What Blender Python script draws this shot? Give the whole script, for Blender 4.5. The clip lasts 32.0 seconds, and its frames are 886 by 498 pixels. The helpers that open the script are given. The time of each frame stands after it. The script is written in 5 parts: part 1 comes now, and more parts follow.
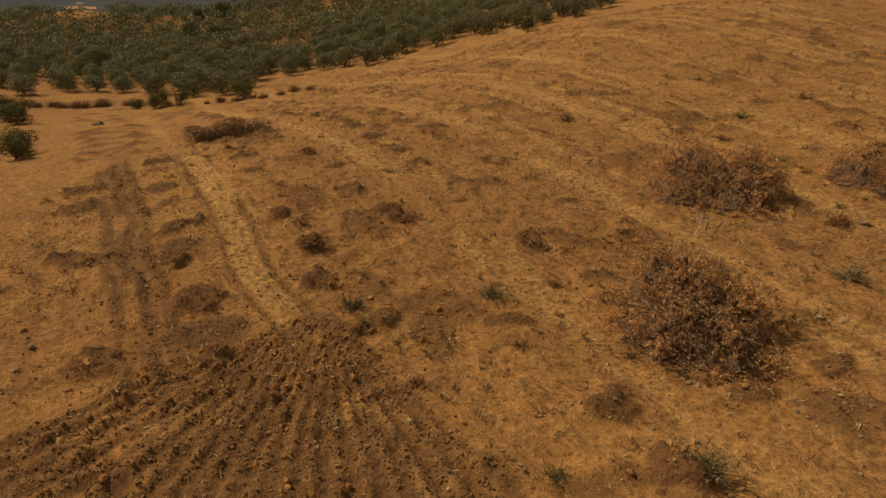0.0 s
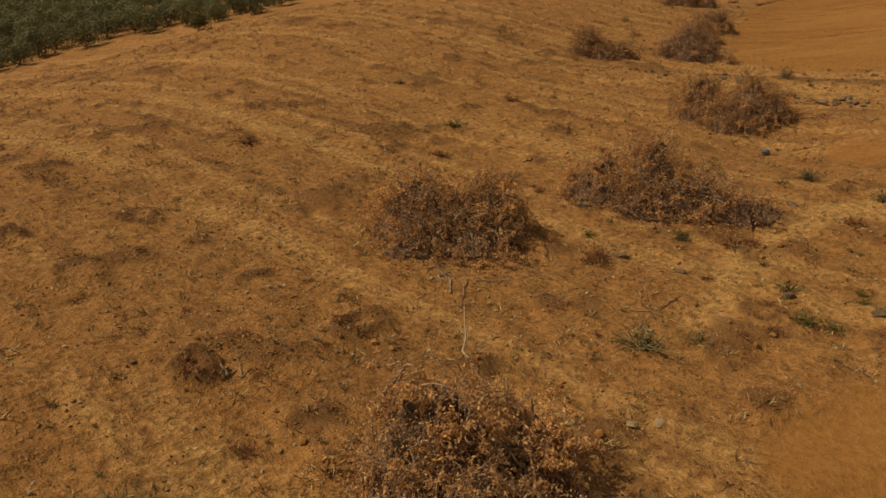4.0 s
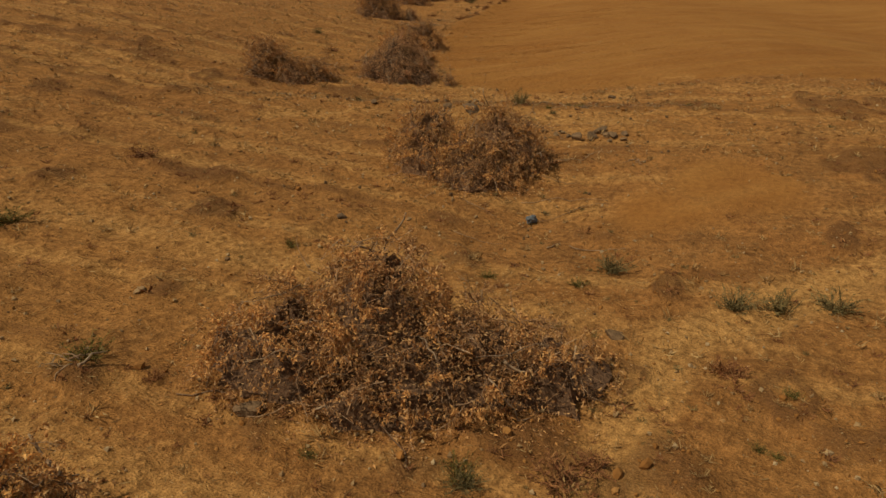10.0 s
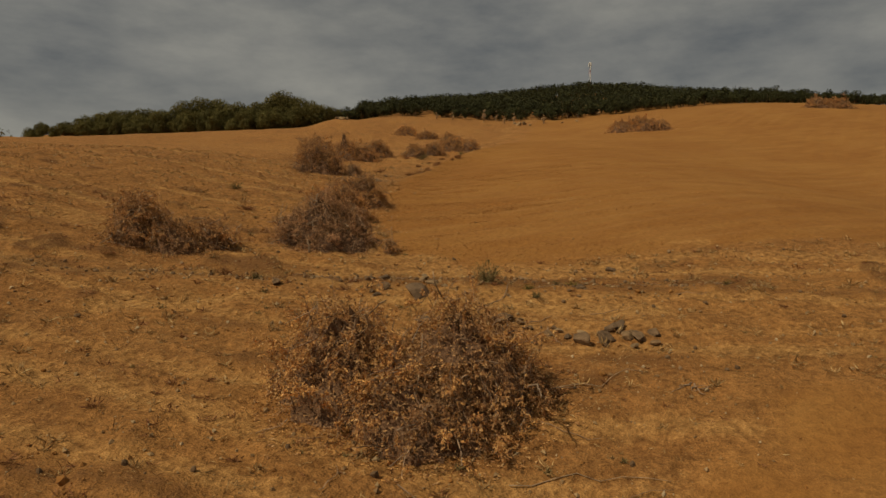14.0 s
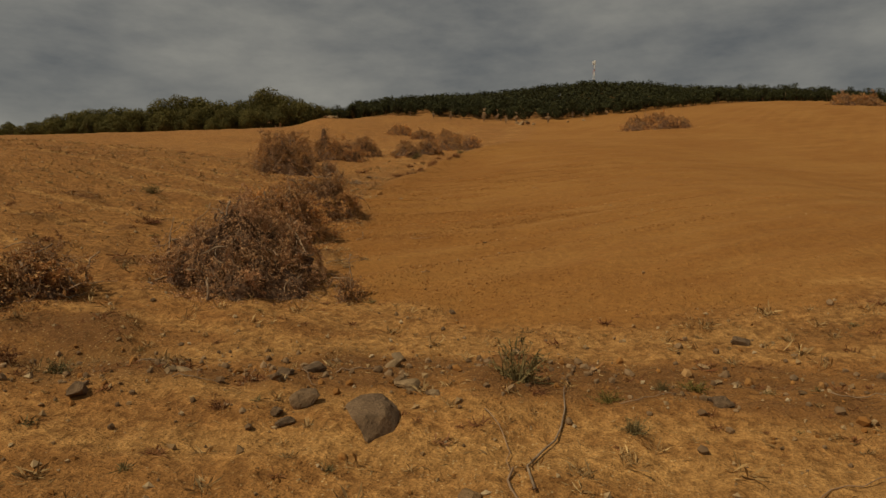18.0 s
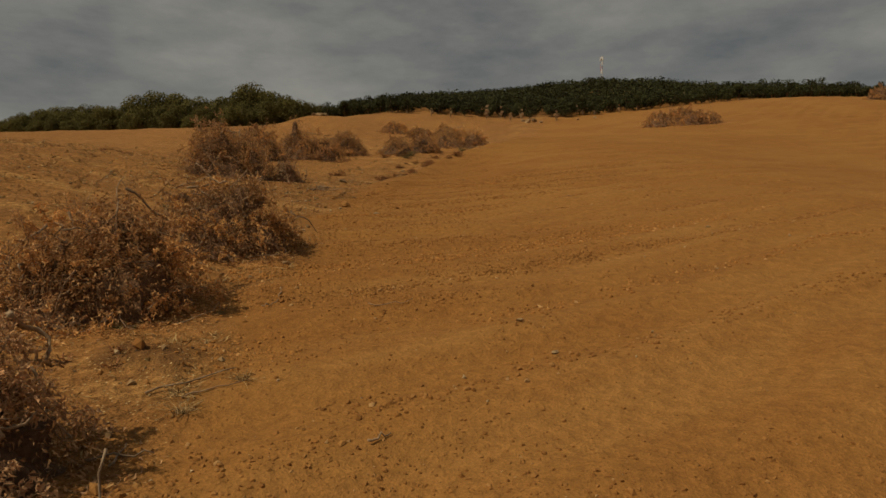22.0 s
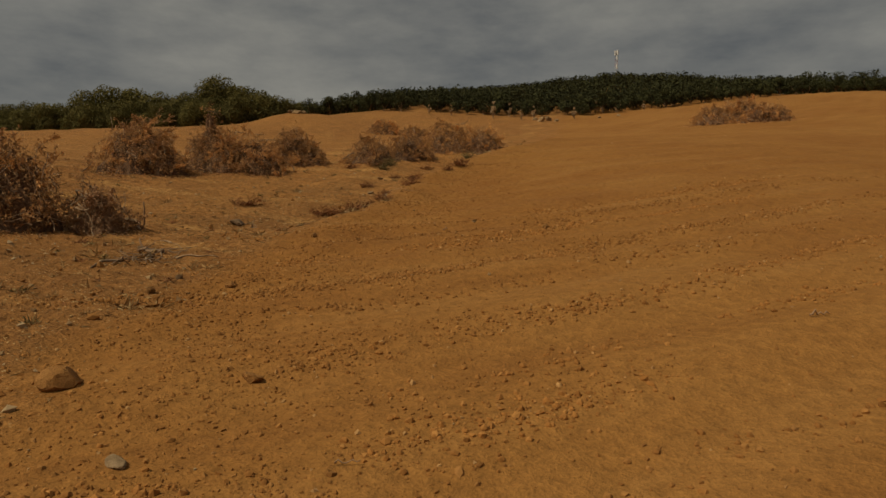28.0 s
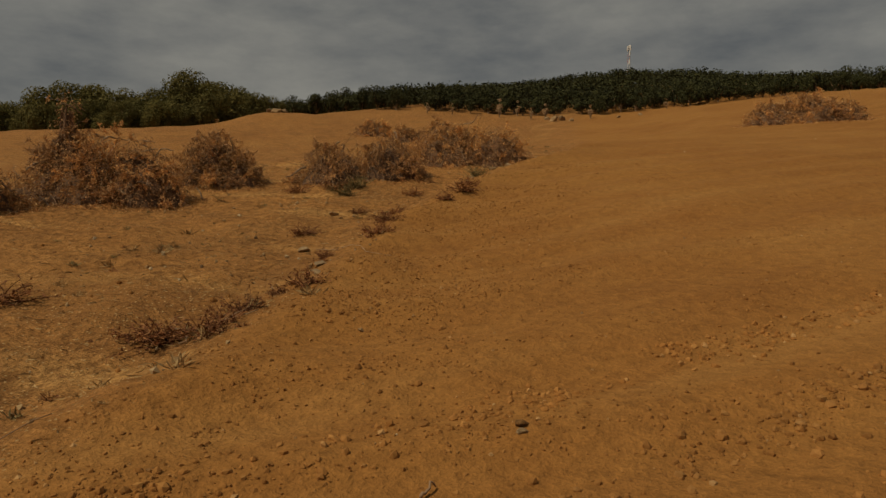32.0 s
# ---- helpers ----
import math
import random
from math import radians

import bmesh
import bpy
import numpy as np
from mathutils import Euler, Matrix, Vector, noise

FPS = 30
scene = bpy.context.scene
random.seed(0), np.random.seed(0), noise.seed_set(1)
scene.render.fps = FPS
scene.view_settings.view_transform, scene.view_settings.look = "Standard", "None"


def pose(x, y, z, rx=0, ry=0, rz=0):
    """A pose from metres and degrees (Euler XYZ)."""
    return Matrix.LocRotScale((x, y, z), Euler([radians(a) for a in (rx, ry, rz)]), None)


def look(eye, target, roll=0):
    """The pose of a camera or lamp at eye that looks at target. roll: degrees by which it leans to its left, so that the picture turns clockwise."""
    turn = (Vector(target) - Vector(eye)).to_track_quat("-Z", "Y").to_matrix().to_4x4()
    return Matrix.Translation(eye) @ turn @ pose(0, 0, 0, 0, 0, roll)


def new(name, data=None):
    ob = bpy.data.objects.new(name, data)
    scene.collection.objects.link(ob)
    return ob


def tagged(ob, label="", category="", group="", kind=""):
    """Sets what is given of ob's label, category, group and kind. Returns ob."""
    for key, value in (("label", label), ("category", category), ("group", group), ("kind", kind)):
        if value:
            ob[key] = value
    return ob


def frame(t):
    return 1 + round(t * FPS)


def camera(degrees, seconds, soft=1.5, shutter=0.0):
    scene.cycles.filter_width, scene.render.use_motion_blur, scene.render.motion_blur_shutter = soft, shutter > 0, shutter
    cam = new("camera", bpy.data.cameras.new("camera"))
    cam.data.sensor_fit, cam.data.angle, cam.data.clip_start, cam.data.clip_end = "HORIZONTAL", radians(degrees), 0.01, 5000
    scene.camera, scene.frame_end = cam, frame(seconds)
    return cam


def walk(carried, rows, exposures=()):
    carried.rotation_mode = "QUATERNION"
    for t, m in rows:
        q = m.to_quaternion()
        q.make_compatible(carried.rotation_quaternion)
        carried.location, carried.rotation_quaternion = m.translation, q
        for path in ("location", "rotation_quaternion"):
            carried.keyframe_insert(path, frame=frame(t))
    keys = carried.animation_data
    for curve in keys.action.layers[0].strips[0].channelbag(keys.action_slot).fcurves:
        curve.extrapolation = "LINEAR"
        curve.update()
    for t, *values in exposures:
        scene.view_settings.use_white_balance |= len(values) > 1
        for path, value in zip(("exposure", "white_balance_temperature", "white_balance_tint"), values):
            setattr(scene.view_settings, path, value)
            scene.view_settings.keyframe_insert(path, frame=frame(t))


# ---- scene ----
cam = camera(67.2, 32.0)
METRES, EYE, TILT, LEAN, TURN = 90.0, 10.0, 5.6, -5.85, 0.0
ROWS = [
    (0.0, 0.0, 0.0, 0.0, -2.55, -24.05, 5.72),
    (0.5, 0.0013, 0.0124, -0.0017, -5.68, -24.34, 5.37),
    (1.0, 0.0032, 0.0247, -0.0034, -8.82, -24.63, 5.05),
    (1.5, 0.0059, 0.0368, -0.0053, -11.97, -24.88, 4.66),
    (2.0, 0.0094, 0.0487, -0.0072, -15.05, -25.11, 4.24),
    (2.5, 0.0135, 0.0603, -0.0091, -18.17, -25.32, 3.83),
    (3.0, 0.0181, 0.0717, -0.0111, -21.31, -25.52, 3.42),
    (3.5, 0.0234, 0.0827, -0.013, -24.42, -25.7, 3.02),
    (4.0, 0.0291, 0.0933, -0.0151, -27.57, -25.83, 2.57),
    (4.5, 0.0354, 0.1035, -0.017, -30.75, -25.92, 2.12),
    (6.5, 0.0656, 0.1414, -0.0248, -42.27, -26.06, 0.41),
    (7.0, 0.0745, 0.1503, -0.0267, -44.3, -26.06, 0.12),
    (7.5, 0.0839, 0.159, -0.0286, -46.18, -26.04, -0.17),
    (8.0, 0.0936, 0.1677, -0.0305, -47.65, -26.04, -0.38),
    (8.5, 0.1036, 0.1763, -0.0325, -48.81, -25.85, -0.55),
    (9.0, 0.1141, 0.1848, -0.0346, -49.79, -25.38, -0.67),
    (9.5, 0.1239, 0.1925, -0.0364, -50.52, -25.07, -0.8),
    (10.0, 0.1348, 0.2009, -0.0384, -51.3, -24.89, -0.91),
    (10.5, 0.1458, 0.2091, -0.0403, -51.98, -24.02, -1.01),
    (11.0, 0.1571, 0.2172, -0.0423, -52.62, -21.86, -1.12),
    (11.5, 0.1685, 0.2253, -0.0443, -53.24, -19.31, -1.18),
    (12.0, 0.1802, 0.2332, -0.0463, -53.82, -17.19, -1.2),
    (12.5, 0.192, 0.2413, -0.0483, -54.36, -15.26, -1.27),
    (13.0, 0.2038, 0.2493, -0.0504, -54.79, -13.5, -1.32),
    (13.5, 0.2159, 0.2573, -0.0523, -55.02, -12.32, -1.35),
    (14.0, 0.2278, 0.2654, -0.0542, -55.14, -11.78, -1.37),
    (14.5, 0.2399, 0.2737, -0.0561, -55.22, -11.7, -1.35),
    (16.5, 0.2901, 0.307, -0.0635, -55.29, -11.55, -1.32),
    (17.0, 0.3038, 0.3161, -0.0653, -55.29, -11.51, -1.34),
    (17.5, 0.3175, 0.3252, -0.067, -55.29, -11.47, -1.32),
    (18.0, 0.3312, 0.3345, -0.0686, -55.31, -11.42, -1.32),
    (18.5, 0.3451, 0.3439, -0.0702, -55.31, -11.39, -1.28),
    (19.0, 0.3592, 0.3534, -0.0718, -55.31, -11.35, -1.27),
    (19.5, 0.3734, 0.3629, -0.0735, -55.31, -11.32, -1.26),
    (20.0, 0.3876, 0.3724, -0.0751, -55.31, -11.29, -1.26),
    (20.5, 0.4019, 0.3818, -0.0767, -55.31, -11.27, -1.24),
    (21.0, 0.4163, 0.3914, -0.0783, -55.31, -11.25, -1.24),
    (21.5, 0.4308, 0.4009, -0.0795, -55.3, -11.24, -1.22),
    (22.0, 0.4454, 0.4106, -0.0806, -55.3, -11.21, -1.2),
    (22.5, 0.4601, 0.4204, -0.0817, -55.3, -11.17, -1.2),
    (23.0, 0.4751, 0.4305, -0.0826, -55.3, -11.16, -1.2),
    (23.5, 0.4903, 0.4407, -0.0833, -55.29, -11.14, -1.2),
    (24.0, 0.5056, 0.451, -0.084, -55.29, -11.13, -1.2),
    (24.5, 0.5208, 0.4612, -0.0846, -55.29, -11.12, -1.18),
    (25.0, 0.5361, 0.4714, -0.0852, -55.28, -11.11, -1.19),
    (25.5, 0.5514, 0.4816, -0.0857, -55.27, -11.1, -1.18),
    (27.5, 0.6111, 0.5214, -0.0878, -55.23, -11.06, -1.09),
    (28.0, 0.6266, 0.5318, -0.0881, -55.21, -11.05, -1.07),
    (28.5, 0.6419, 0.5423, -0.0883, -55.22, -11.05, -1.09),
    (29.0, 0.6575, 0.5527, -0.0885, -55.2, -11.04, -1.06),
    (29.5, 0.6731, 0.5632, -0.0887, -55.19, -11.04, -1.06),
    (30.0, 0.6888, 0.5737, -0.0888, -55.17, -11.04, -1.05),
    (30.5, 0.7045, 0.5842, -0.089, -55.17, -11.03, -1.05),
    (31.0, 0.7204, 0.5949, -0.0892, -55.15, -11.02, -1.04),
    (31.5, 0.7362, 0.6055, -0.0893, -55.13, -11.01, -1.02),
    (32.0, 0.7521, 0.6163, -0.0894, -55.11, -11.02, -1.01),
]
walk(cam, [(t, pose(0, 0, EYE, TILT, LEAN, TURN) @ pose(METRES * x, METRES * y, METRES * z, 90 + pitch, roll, yaw)) for t, x, y, z, yaw, pitch, roll in ROWS], [(0.0, 0.29), (4.0, 0.19), (8.0, 0.1), (12.0, -0.02), (18.0, -0.09), (24.0, -0.13), (28.0, -0.2), (32.0, -0.24)])

# ---- light ----
world = bpy.data.worlds.new("sky")
scene.world = world
world.use_nodes = True
wn, wl = world.node_tree.nodes, world.node_tree.links
SUN_AZ, SUN_EL = math.atan2(-0.9, 0.42), radians(52)
sky = wn.new("ShaderNodeTexSky")
sky.sky_type, sky.sun_disc = "NISHITA", False
sky.sun_elevation, sky.sun_rotation = SUN_EL, SUN_AZ % (2 * math.pi)
tc = wn.new("ShaderNodeTexCoord")
flat = wn.new("ShaderNodeMapping")
flat.inputs["Scale"].default_value = (1.0, 1.0, 2.7)
wl.new(tc.outputs["Generated"], flat.inputs["Vector"])
cl = wn.new("ShaderNodeTexNoise")
cl.inputs["Scale"].default_value, cl.inputs["Detail"].default_value, cl.inputs["Roughness"].default_value = 3.0, 8.0, 0.58
wl.new(flat.outputs["Vector"], cl.inputs["Vector"])
cr = wn.new("ShaderNodeValToRGB")
cr.color_ramp.elements[0].position, cr.color_ramp.elements[0].color = 0.34, (0.112, 0.115, 0.112, 1)
cr.color_ramp.elements[1].position, cr.color_ramp.elements[1].color = 0.65, (0.272, 0.260, 0.222, 1)
wl.new(cl.outputs["Fac"], cr.inputs["Fac"])
dim = wn.new("ShaderNodeMix")
dim.data_type = "RGBA"
dim.blend_type = "MULTIPLY"
dim.inputs["Factor"].default_value = 1.0
dim.inputs[7].default_value = (0.06, 0.06, 0.06, 1)
wl.new(sky.outputs["Color"], dim.inputs[6])
mx = wn.new("ShaderNodeMix")
mx.data_type = "RGBA"
mx.inputs["Factor"].default_value = 0.93
wl.new(dim.outputs[2], mx.inputs[6])
wl.new(cr.outputs["Color"], mx.inputs[7])
wl.new(mx.outputs[2], wn["Background"].inputs["Color"])
wn["Background"].inputs["Strength"].default_value = 1.0

sun = new("sun", bpy.data.lights.new("sun", "SUN"))
sun.data.energy, sun.data.angle, sun.data.color = 3.1, radians(1.2), (1.0, 0.85, 0.62)
sun.matrix_world = look((0, 0, 0), (-math.sin(SUN_AZ) * math.cos(SUN_EL), -math.cos(SUN_AZ) * math.cos(SUN_EL), -math.sin(SUN_EL)))

# ---- materials ----
def material(name, rough=0.85):
    m = bpy.data.materials.new(name)
    m.use_nodes = True
    b = m.node_tree.nodes["Principled BSDF"]
    b.inputs["Roughness"].default_value = rough
    b.inputs["Specular IOR Level"].default_value = 0.2
    return m, m.node_tree.nodes, m.node_tree.links, b


def nz(n, l, scale, detail=4, rough=0.55, vec=None):
    t = n.new("ShaderNodeTexNoise")
    t.inputs["Scale"].default_value, t.inputs["Detail"].default_value, t.inputs["Roughness"].default_value = scale, detail, rough
    if vec is not None:
        l.new(vec, t.inputs["Vector"])
    return t.outputs["Fac"]


def ramp(n, l, fac, stops):
    r = n.new("ShaderNodeValToRGB")
    e = r.color_ramp.elements
    while len(e) < len(stops):
        e.new(0.5)
    for k, (p, c) in zip(e, stops):
        k.position, k.color = p, (*c, 1)
    l.new(fac, r.inputs["Fac"])
    return r.outputs["Color"]


def mixc(n, l, fac, a, b, blend="MIX"):
    m = n.new("ShaderNodeMix")
    m.data_type, m.blend_type = "RGBA", blend
    for s, v in ((0, fac), (6, a), (7, b)):
        if isinstance(v, (int, float)):
            m.inputs[s].default_value = v
        elif isinstance(v, tuple):
            m.inputs[s].default_value = (*v, 1)
        else:
            l.new(v, m.inputs[s])
    return m.outputs[2]


def maths(n, l, op, a, b=0.0, clamp=False):
    m = n.new("ShaderNodeMath")
    m.operation, m.use_clamp = op, clamp
    for s, v in ((0, a), (1, b)):
        if isinstance(v, (int, float)):
            m.inputs[s].default_value = v
        else:
            l.new(v, m.inputs[s])
    return m.outputs[0]


def bump(n, l, b, height, strength, dist):
    k = n.new("ShaderNodeBump")
    k.inputs["Strength"].default_value, k.inputs["Distance"].default_value = strength, dist
    l.new(height, k.inputs["Height"])
    l.new(k.outputs["Normal"], b.inputs["Normal"])


def island_material(name, stops, rough=0.8, patch=None, scale=1.1, tone=False, thin=0.0):
    """Colour by random piece; patches of a second set of colours, and a finer mottling."""
    m, n, l, b = material(name, rough)
    g = n.new("ShaderNodeNewGeometry")
    o = n.new("ShaderNodeObjectInfo")
    c = ramp(n, l, g.outputs["Random Per Island"], stops)
    tx = n.new("ShaderNodeTexCoord")
    if patch:
        if tone:
            a = n.new("ShaderNodeAttribute")
            a.attribute_name = "tone"
            k = a.outputs["Fac"]
        else:
            k = ramp(n, l, nz(n, l, scale, 3, 0.6, tx.outputs["Object"]), [(0.44, (0, 0, 0)), (0.58, (1, 1, 1))])
        c = mixc(n, l, k, c, ramp(n, l, g.outputs["Random Per Island"], patch))
    f = nz(n, l, scale * 2.3, 3, 0.6, tx.outputs["Object"])
    c = mixc(n, l, 0.45, c, ramp(n, l, f, [(0.3, (0.5, 0.5, 0.5)), (0.7, (1.35, 1.3, 1.2))]), "MULTIPLY")
    v = ramp(n, l, o.outputs["Random"], [(0.0, (0.85, 0.85, 0.85)), (1.0, (1.12, 1.1, 1.05))])
    c = mixc(n, l, 1.0, c, v, "MULTIPLY")
    l.new(c, b.inputs["Base Color"])
    if thin:
        # thin leaves let some of the light through
        tr = n.new("ShaderNodeBsdfTranslucent")
        l.new(c, tr.inputs["Color"])
        mx = n.new("ShaderNodeMixShader")
        mx.inputs[0].default_value = thin
        l.new(b.outputs[0], mx.inputs[1])
        l.new(tr.outputs[0], mx.inputs[2])
        l.new(mx.outputs[0], n["Material Output"].inputs["Surface"])
    return m


def surface_material(name, dark, light, scale, rough=0.85, relief=0.3, dist=0.02):
    """Stone, bark, plaster: two scales of mottling and a fine relief."""
    m, n, l, b = material(name, rough)
    tx = n.new("ShaderNodeTexCoord")
    v = tx.outputs["Object"]
    o = n.new("ShaderNodeObjectInfo")
    a = nz(n, l, scale, 6, 0.6, v)
    f = nz(n, l, scale * 9, 3, 0.6, v)
    c = mixc(n, l, ramp(n, l, a, [(0.32, (0, 0, 0)), (0.68, (1, 1, 1))]), dark, light)
    c = mixc(n, l, 0.6, c, ramp(n, l, f, [(0.3, (0.6, 0.6, 0.6)), (0.7, (1.25, 1.25, 1.25))]), "MULTIPLY")
    c = mixc(n, l, 1.0, c, ramp(n, l, o.outputs["Random"], [(0.0, (0.78, 0.78, 0.8)), (1.0, (1.2, 1.15, 1.05))]), "MULTIPLY")
    l.new(c, b.inputs["Base Color"])
    bump(n, l, b, maths(n, l, "ADD", a, maths(n, l, "MULTIPLY", f, 0.4)), relief, dist)
    return m


def ground_material():
    m, n, l, b = material("dry_soil", 0.95)
    b.inputs["Specular IOR Level"].default_value = 0.1
    tx = n.new("ShaderNodeTexCoord")
    v = tx.outputs["Object"]

    def attr(name):
        k = n.new("ShaderNodeAttribute")
        k.attribute_name = name
        return k.outputs["Fac"]
    big, mid = nz(n, l, 0.09, 4, 0.55, v), nz(n, l, 0.8, 5, 0.6, v)
    fine, grit = nz(n, l, 5.0, 5, 0.65, v), nz(n, l, 28.0, 3, 0.7, v)
    rough_soil = mixc(n, l, ramp(n, l, mid, [(0.22, (0, 0, 0)), (0.84, (1, 1, 1))]), (0.240, 0.109, 0.033), (0.336, 0.168, 0.053))
    rough_soil = mixc(n, l, ramp(n, l, big, [(0.4, (0, 0, 0)), (0.62, (0.7, 0.7, 0.7))]), rough_soil, (0.332, 0.164, 0.049))
    rp = n.new("ShaderNodeMapping")
    rp.inputs["Rotation"].default_value = (0, 0, radians(65.2))
    l.new(v, rp.inputs["Vector"])
    rq = n.new("ShaderNodeMapping")
    rq.inputs["Scale"].default_value = (0.22, 1.0, 1.0)
    l.new(rp.outputs["Vector"], rq.inputs["Vector"])
    tilth = nz(n, l, 3.2, 6, 0.72, rq.outputs["Vector"])
    wild = nz(n, l, 0.45, 5, 0.7, v)
    rough_soil = mixc(n, l, ramp(n, l, wild, [(0.48, (0, 0, 0)), (0.68, (0.4, 0.4, 0.4))]), rough_soil, (0.165, 0.087, 0.032))
    rough_soil = mixc(n, l, 0.4, rough_soil, ramp(n, l, tilth, [(0.33, (0.5, 0.46, 0.43)), (0.5, (1, 1, 1)), (0.66, (1.42, 1.42, 1.42))]), "MULTIPLY")
    bare_soil = mixc(n, l, ramp(n, l, mid, [(0.3, (0, 0, 0)), (0.72, (1, 1, 1))]), (0.247, 0.110, 0.028), (0.280, 0.131, 0.034))
    bare_soil = mixc(n, l, ramp(n, l, big, [(0.42, (0, 0, 0)), (0.6, (0.6, 0.6, 0.6))]), bare_soil, (0.305, 0.150, 0.040))
    mp = n.new("ShaderNodeMapping")
    mp.inputs["Rotation"].default_value = (0, 0, radians(27))
    l.new(v, mp.inputs["Vector"])
    mq = n.new("ShaderNodeMapping")
    mq.inputs["Scale"].default_value = (0.12, 1.0, 1.0)
    l.new(mp.outputs["Vector"], mq.inputs["Vector"])
    streak = nz(n, l, 0.8, 3, 0.5, mq.outputs["Vector"])
    bare_soil = mixc(n, l, ramp(n, l, streak, [(0.5, (0, 0, 0)), (0.7, (0.45, 0.45, 0.45))]), bare_soil, (0.335, 0.174, 0.052))
    bare_soil = mixc(n, l, ramp(n, l, streak, [(0.28, (0.45, 0.45, 0.45)), (0.44, (0, 0, 0))]), bare_soil, (0.205, 0.088, 0.023))
    calm = maths(n, l, "SUBTRACT", 1.0, maths(n, l, "MULTIPLY", attr("bare"), 0.5))
    c = mixc(n, l, attr("bare"), rough_soil, bare_soil)
    edge = ramp(n, l, maths(n, l, "ADD", attr("pale"), maths(n, l, "MULTIPLY", maths(n, l, "SUBTRACT", fine, 0.5), 1.0)), [(0.14, (0, 0, 0)), (0.75, (0.8, 0.8, 0.8))])
    edge = maths(n, l, "MULTIPLY", edge, maths(n, l, "MULTIPLY", attr("pale"), 5.0, True))
    c = mixc(n, l, edge, c, (0.45, 0.255, 0.085))
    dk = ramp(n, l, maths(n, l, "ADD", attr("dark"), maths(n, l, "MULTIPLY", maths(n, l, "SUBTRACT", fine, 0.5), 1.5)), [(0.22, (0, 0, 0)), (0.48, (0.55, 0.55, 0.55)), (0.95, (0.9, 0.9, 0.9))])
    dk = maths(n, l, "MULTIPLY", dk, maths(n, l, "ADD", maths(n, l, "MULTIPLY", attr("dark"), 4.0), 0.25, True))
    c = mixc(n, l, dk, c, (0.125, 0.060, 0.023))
    vo = n.new("ShaderNodeTexVoronoi")
    vo.inputs["Scale"].default_value = 11.0
    l.new(v, vo.inputs["Vector"])
    fleck = ramp(n, l, vo.outputs["Distance"], [(0.12, (1, 1, 1)), (0.2, (0, 0, 0))])
    c = mixc(n, l, maths(n, l, "MULTIPLY", fleck, attr("litter")), c, (0.5, 0.36, 0.17))
    c = mixc(n, l, maths(n, l, "MULTIPLY", calm, 0.9), c, ramp(n, l, fine, [(0.3, (0.58, 0.55, 0.53)), (0.68, (1.36, 1.36, 1.36))]), "MULTIPLY")
    vd = n.new("ShaderNodeTexVoronoi")
    vd.inputs["Scale"].default_value = 3.4
    l.new(v, vd.inputs["Vector"])
    speck = ramp(n, l, maths(n, l, "ADD", vd.outputs["Distance"], maths(n, l, "MULTIPLY", fine, 0.25)), [(0.2, (1, 1, 1)), (0.3, (0, 0, 0))])
    c = mixc(n, l, maths(n, l, "MULTIPLY", speck, maths(n, l, "MULTIPLY", calm, 0.28)), c, (0.12, 0.052, 0.018))
    c = mixc(n, l, calm, c, ramp(n, l, grit, [(0.3, (0.66, 0.64, 0.63)), (0.5, (1.0, 1.0, 1.0)), (0.7, (1.42, 1.4, 1.36))]), "MULTIPLY")
    l.new(c, b.inputs["Base Color"])
    calm2 = maths(n, l, "SUBTRACT", 1.0, maths(n, l, "MULTIPLY", attr("bare"), 0.45))
    hgt = maths(n, l, "MULTIPLY", maths(n, l, "ADD", maths(n, l, "MULTIPLY", fine, 1.0), maths(n, l, "MULTIPLY", grit, 0.16)), calm2)
    tl = maths(n, l, "MULTIPLY", tilth, maths(n, l, "SUBTRACT", 1.0, attr("bare")))
    bump(n, l, b, maths(n, l, "ADD", hgt, maths(n, l, "MULTIPLY", tl, 0.9)), 1.0, 0.14)
    return m


SOIL = ground_material()
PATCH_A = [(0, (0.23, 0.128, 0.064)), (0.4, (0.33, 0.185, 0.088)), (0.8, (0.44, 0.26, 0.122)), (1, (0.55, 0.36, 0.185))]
LEAF_ORANGE = island_material("dead_leaf_orange", [(0, (0.48, 0.23, 0.085)), (0.25, (0.60, 0.305, 0.10)), (0.55, (0.73, 0.40, 0.13)), (0.85, (0.84, 0.51, 0.19)), (1, (0.72, 0.47, 0.23))], 0.75, PATCH_A, 1.1, True, 0.22)
LEAF_BROWN = island_material("dead_leaf_brown", [(0, (0.36, 0.18, 0.068)), (0.3, (0.51, 0.262, 0.092)), (0.6, (0.64, 0.345, 0.122)), (0.85, (0.74, 0.44, 0.175)), (1, (0.56, 0.37, 0.165))], 0.75, PATCH_A, 1.1, True, 0.22)
LEAF_GREY = island_material("dead_leaf_grey", [(0, (0.292, 0.172, 0.096)), (0.3, (0.414, 0.246, 0.132)), (0.6, (0.531, 0.326, 0.174)), (0.85, (0.645, 0.414, 0.235)), (1, (0.537, 0.285, 0.132))], 0.75, PATCH_A, 1.1, True, 0.2)
# brown kept dark for the shade inside the heaps
CORE = surface_material("heap_core_dark", (0.11, 0.064, 0.038), (0.25, 0.15, 0.086), 14.0, 0.95, 1.0, 0.05)
TWIG = island_material("dry_twig", [(0, (0.12, 0.072, 0.042)), (0.5, (0.24, 0.152, 0.090)), (1, (0.46, 0.325, 0.205))])
BARK = surface_material("weathered_bark", (0.14, 0.09, 0.055), (0.42, 0.31, 0.2), 5.0, 0.85, 0.5, 0.01)
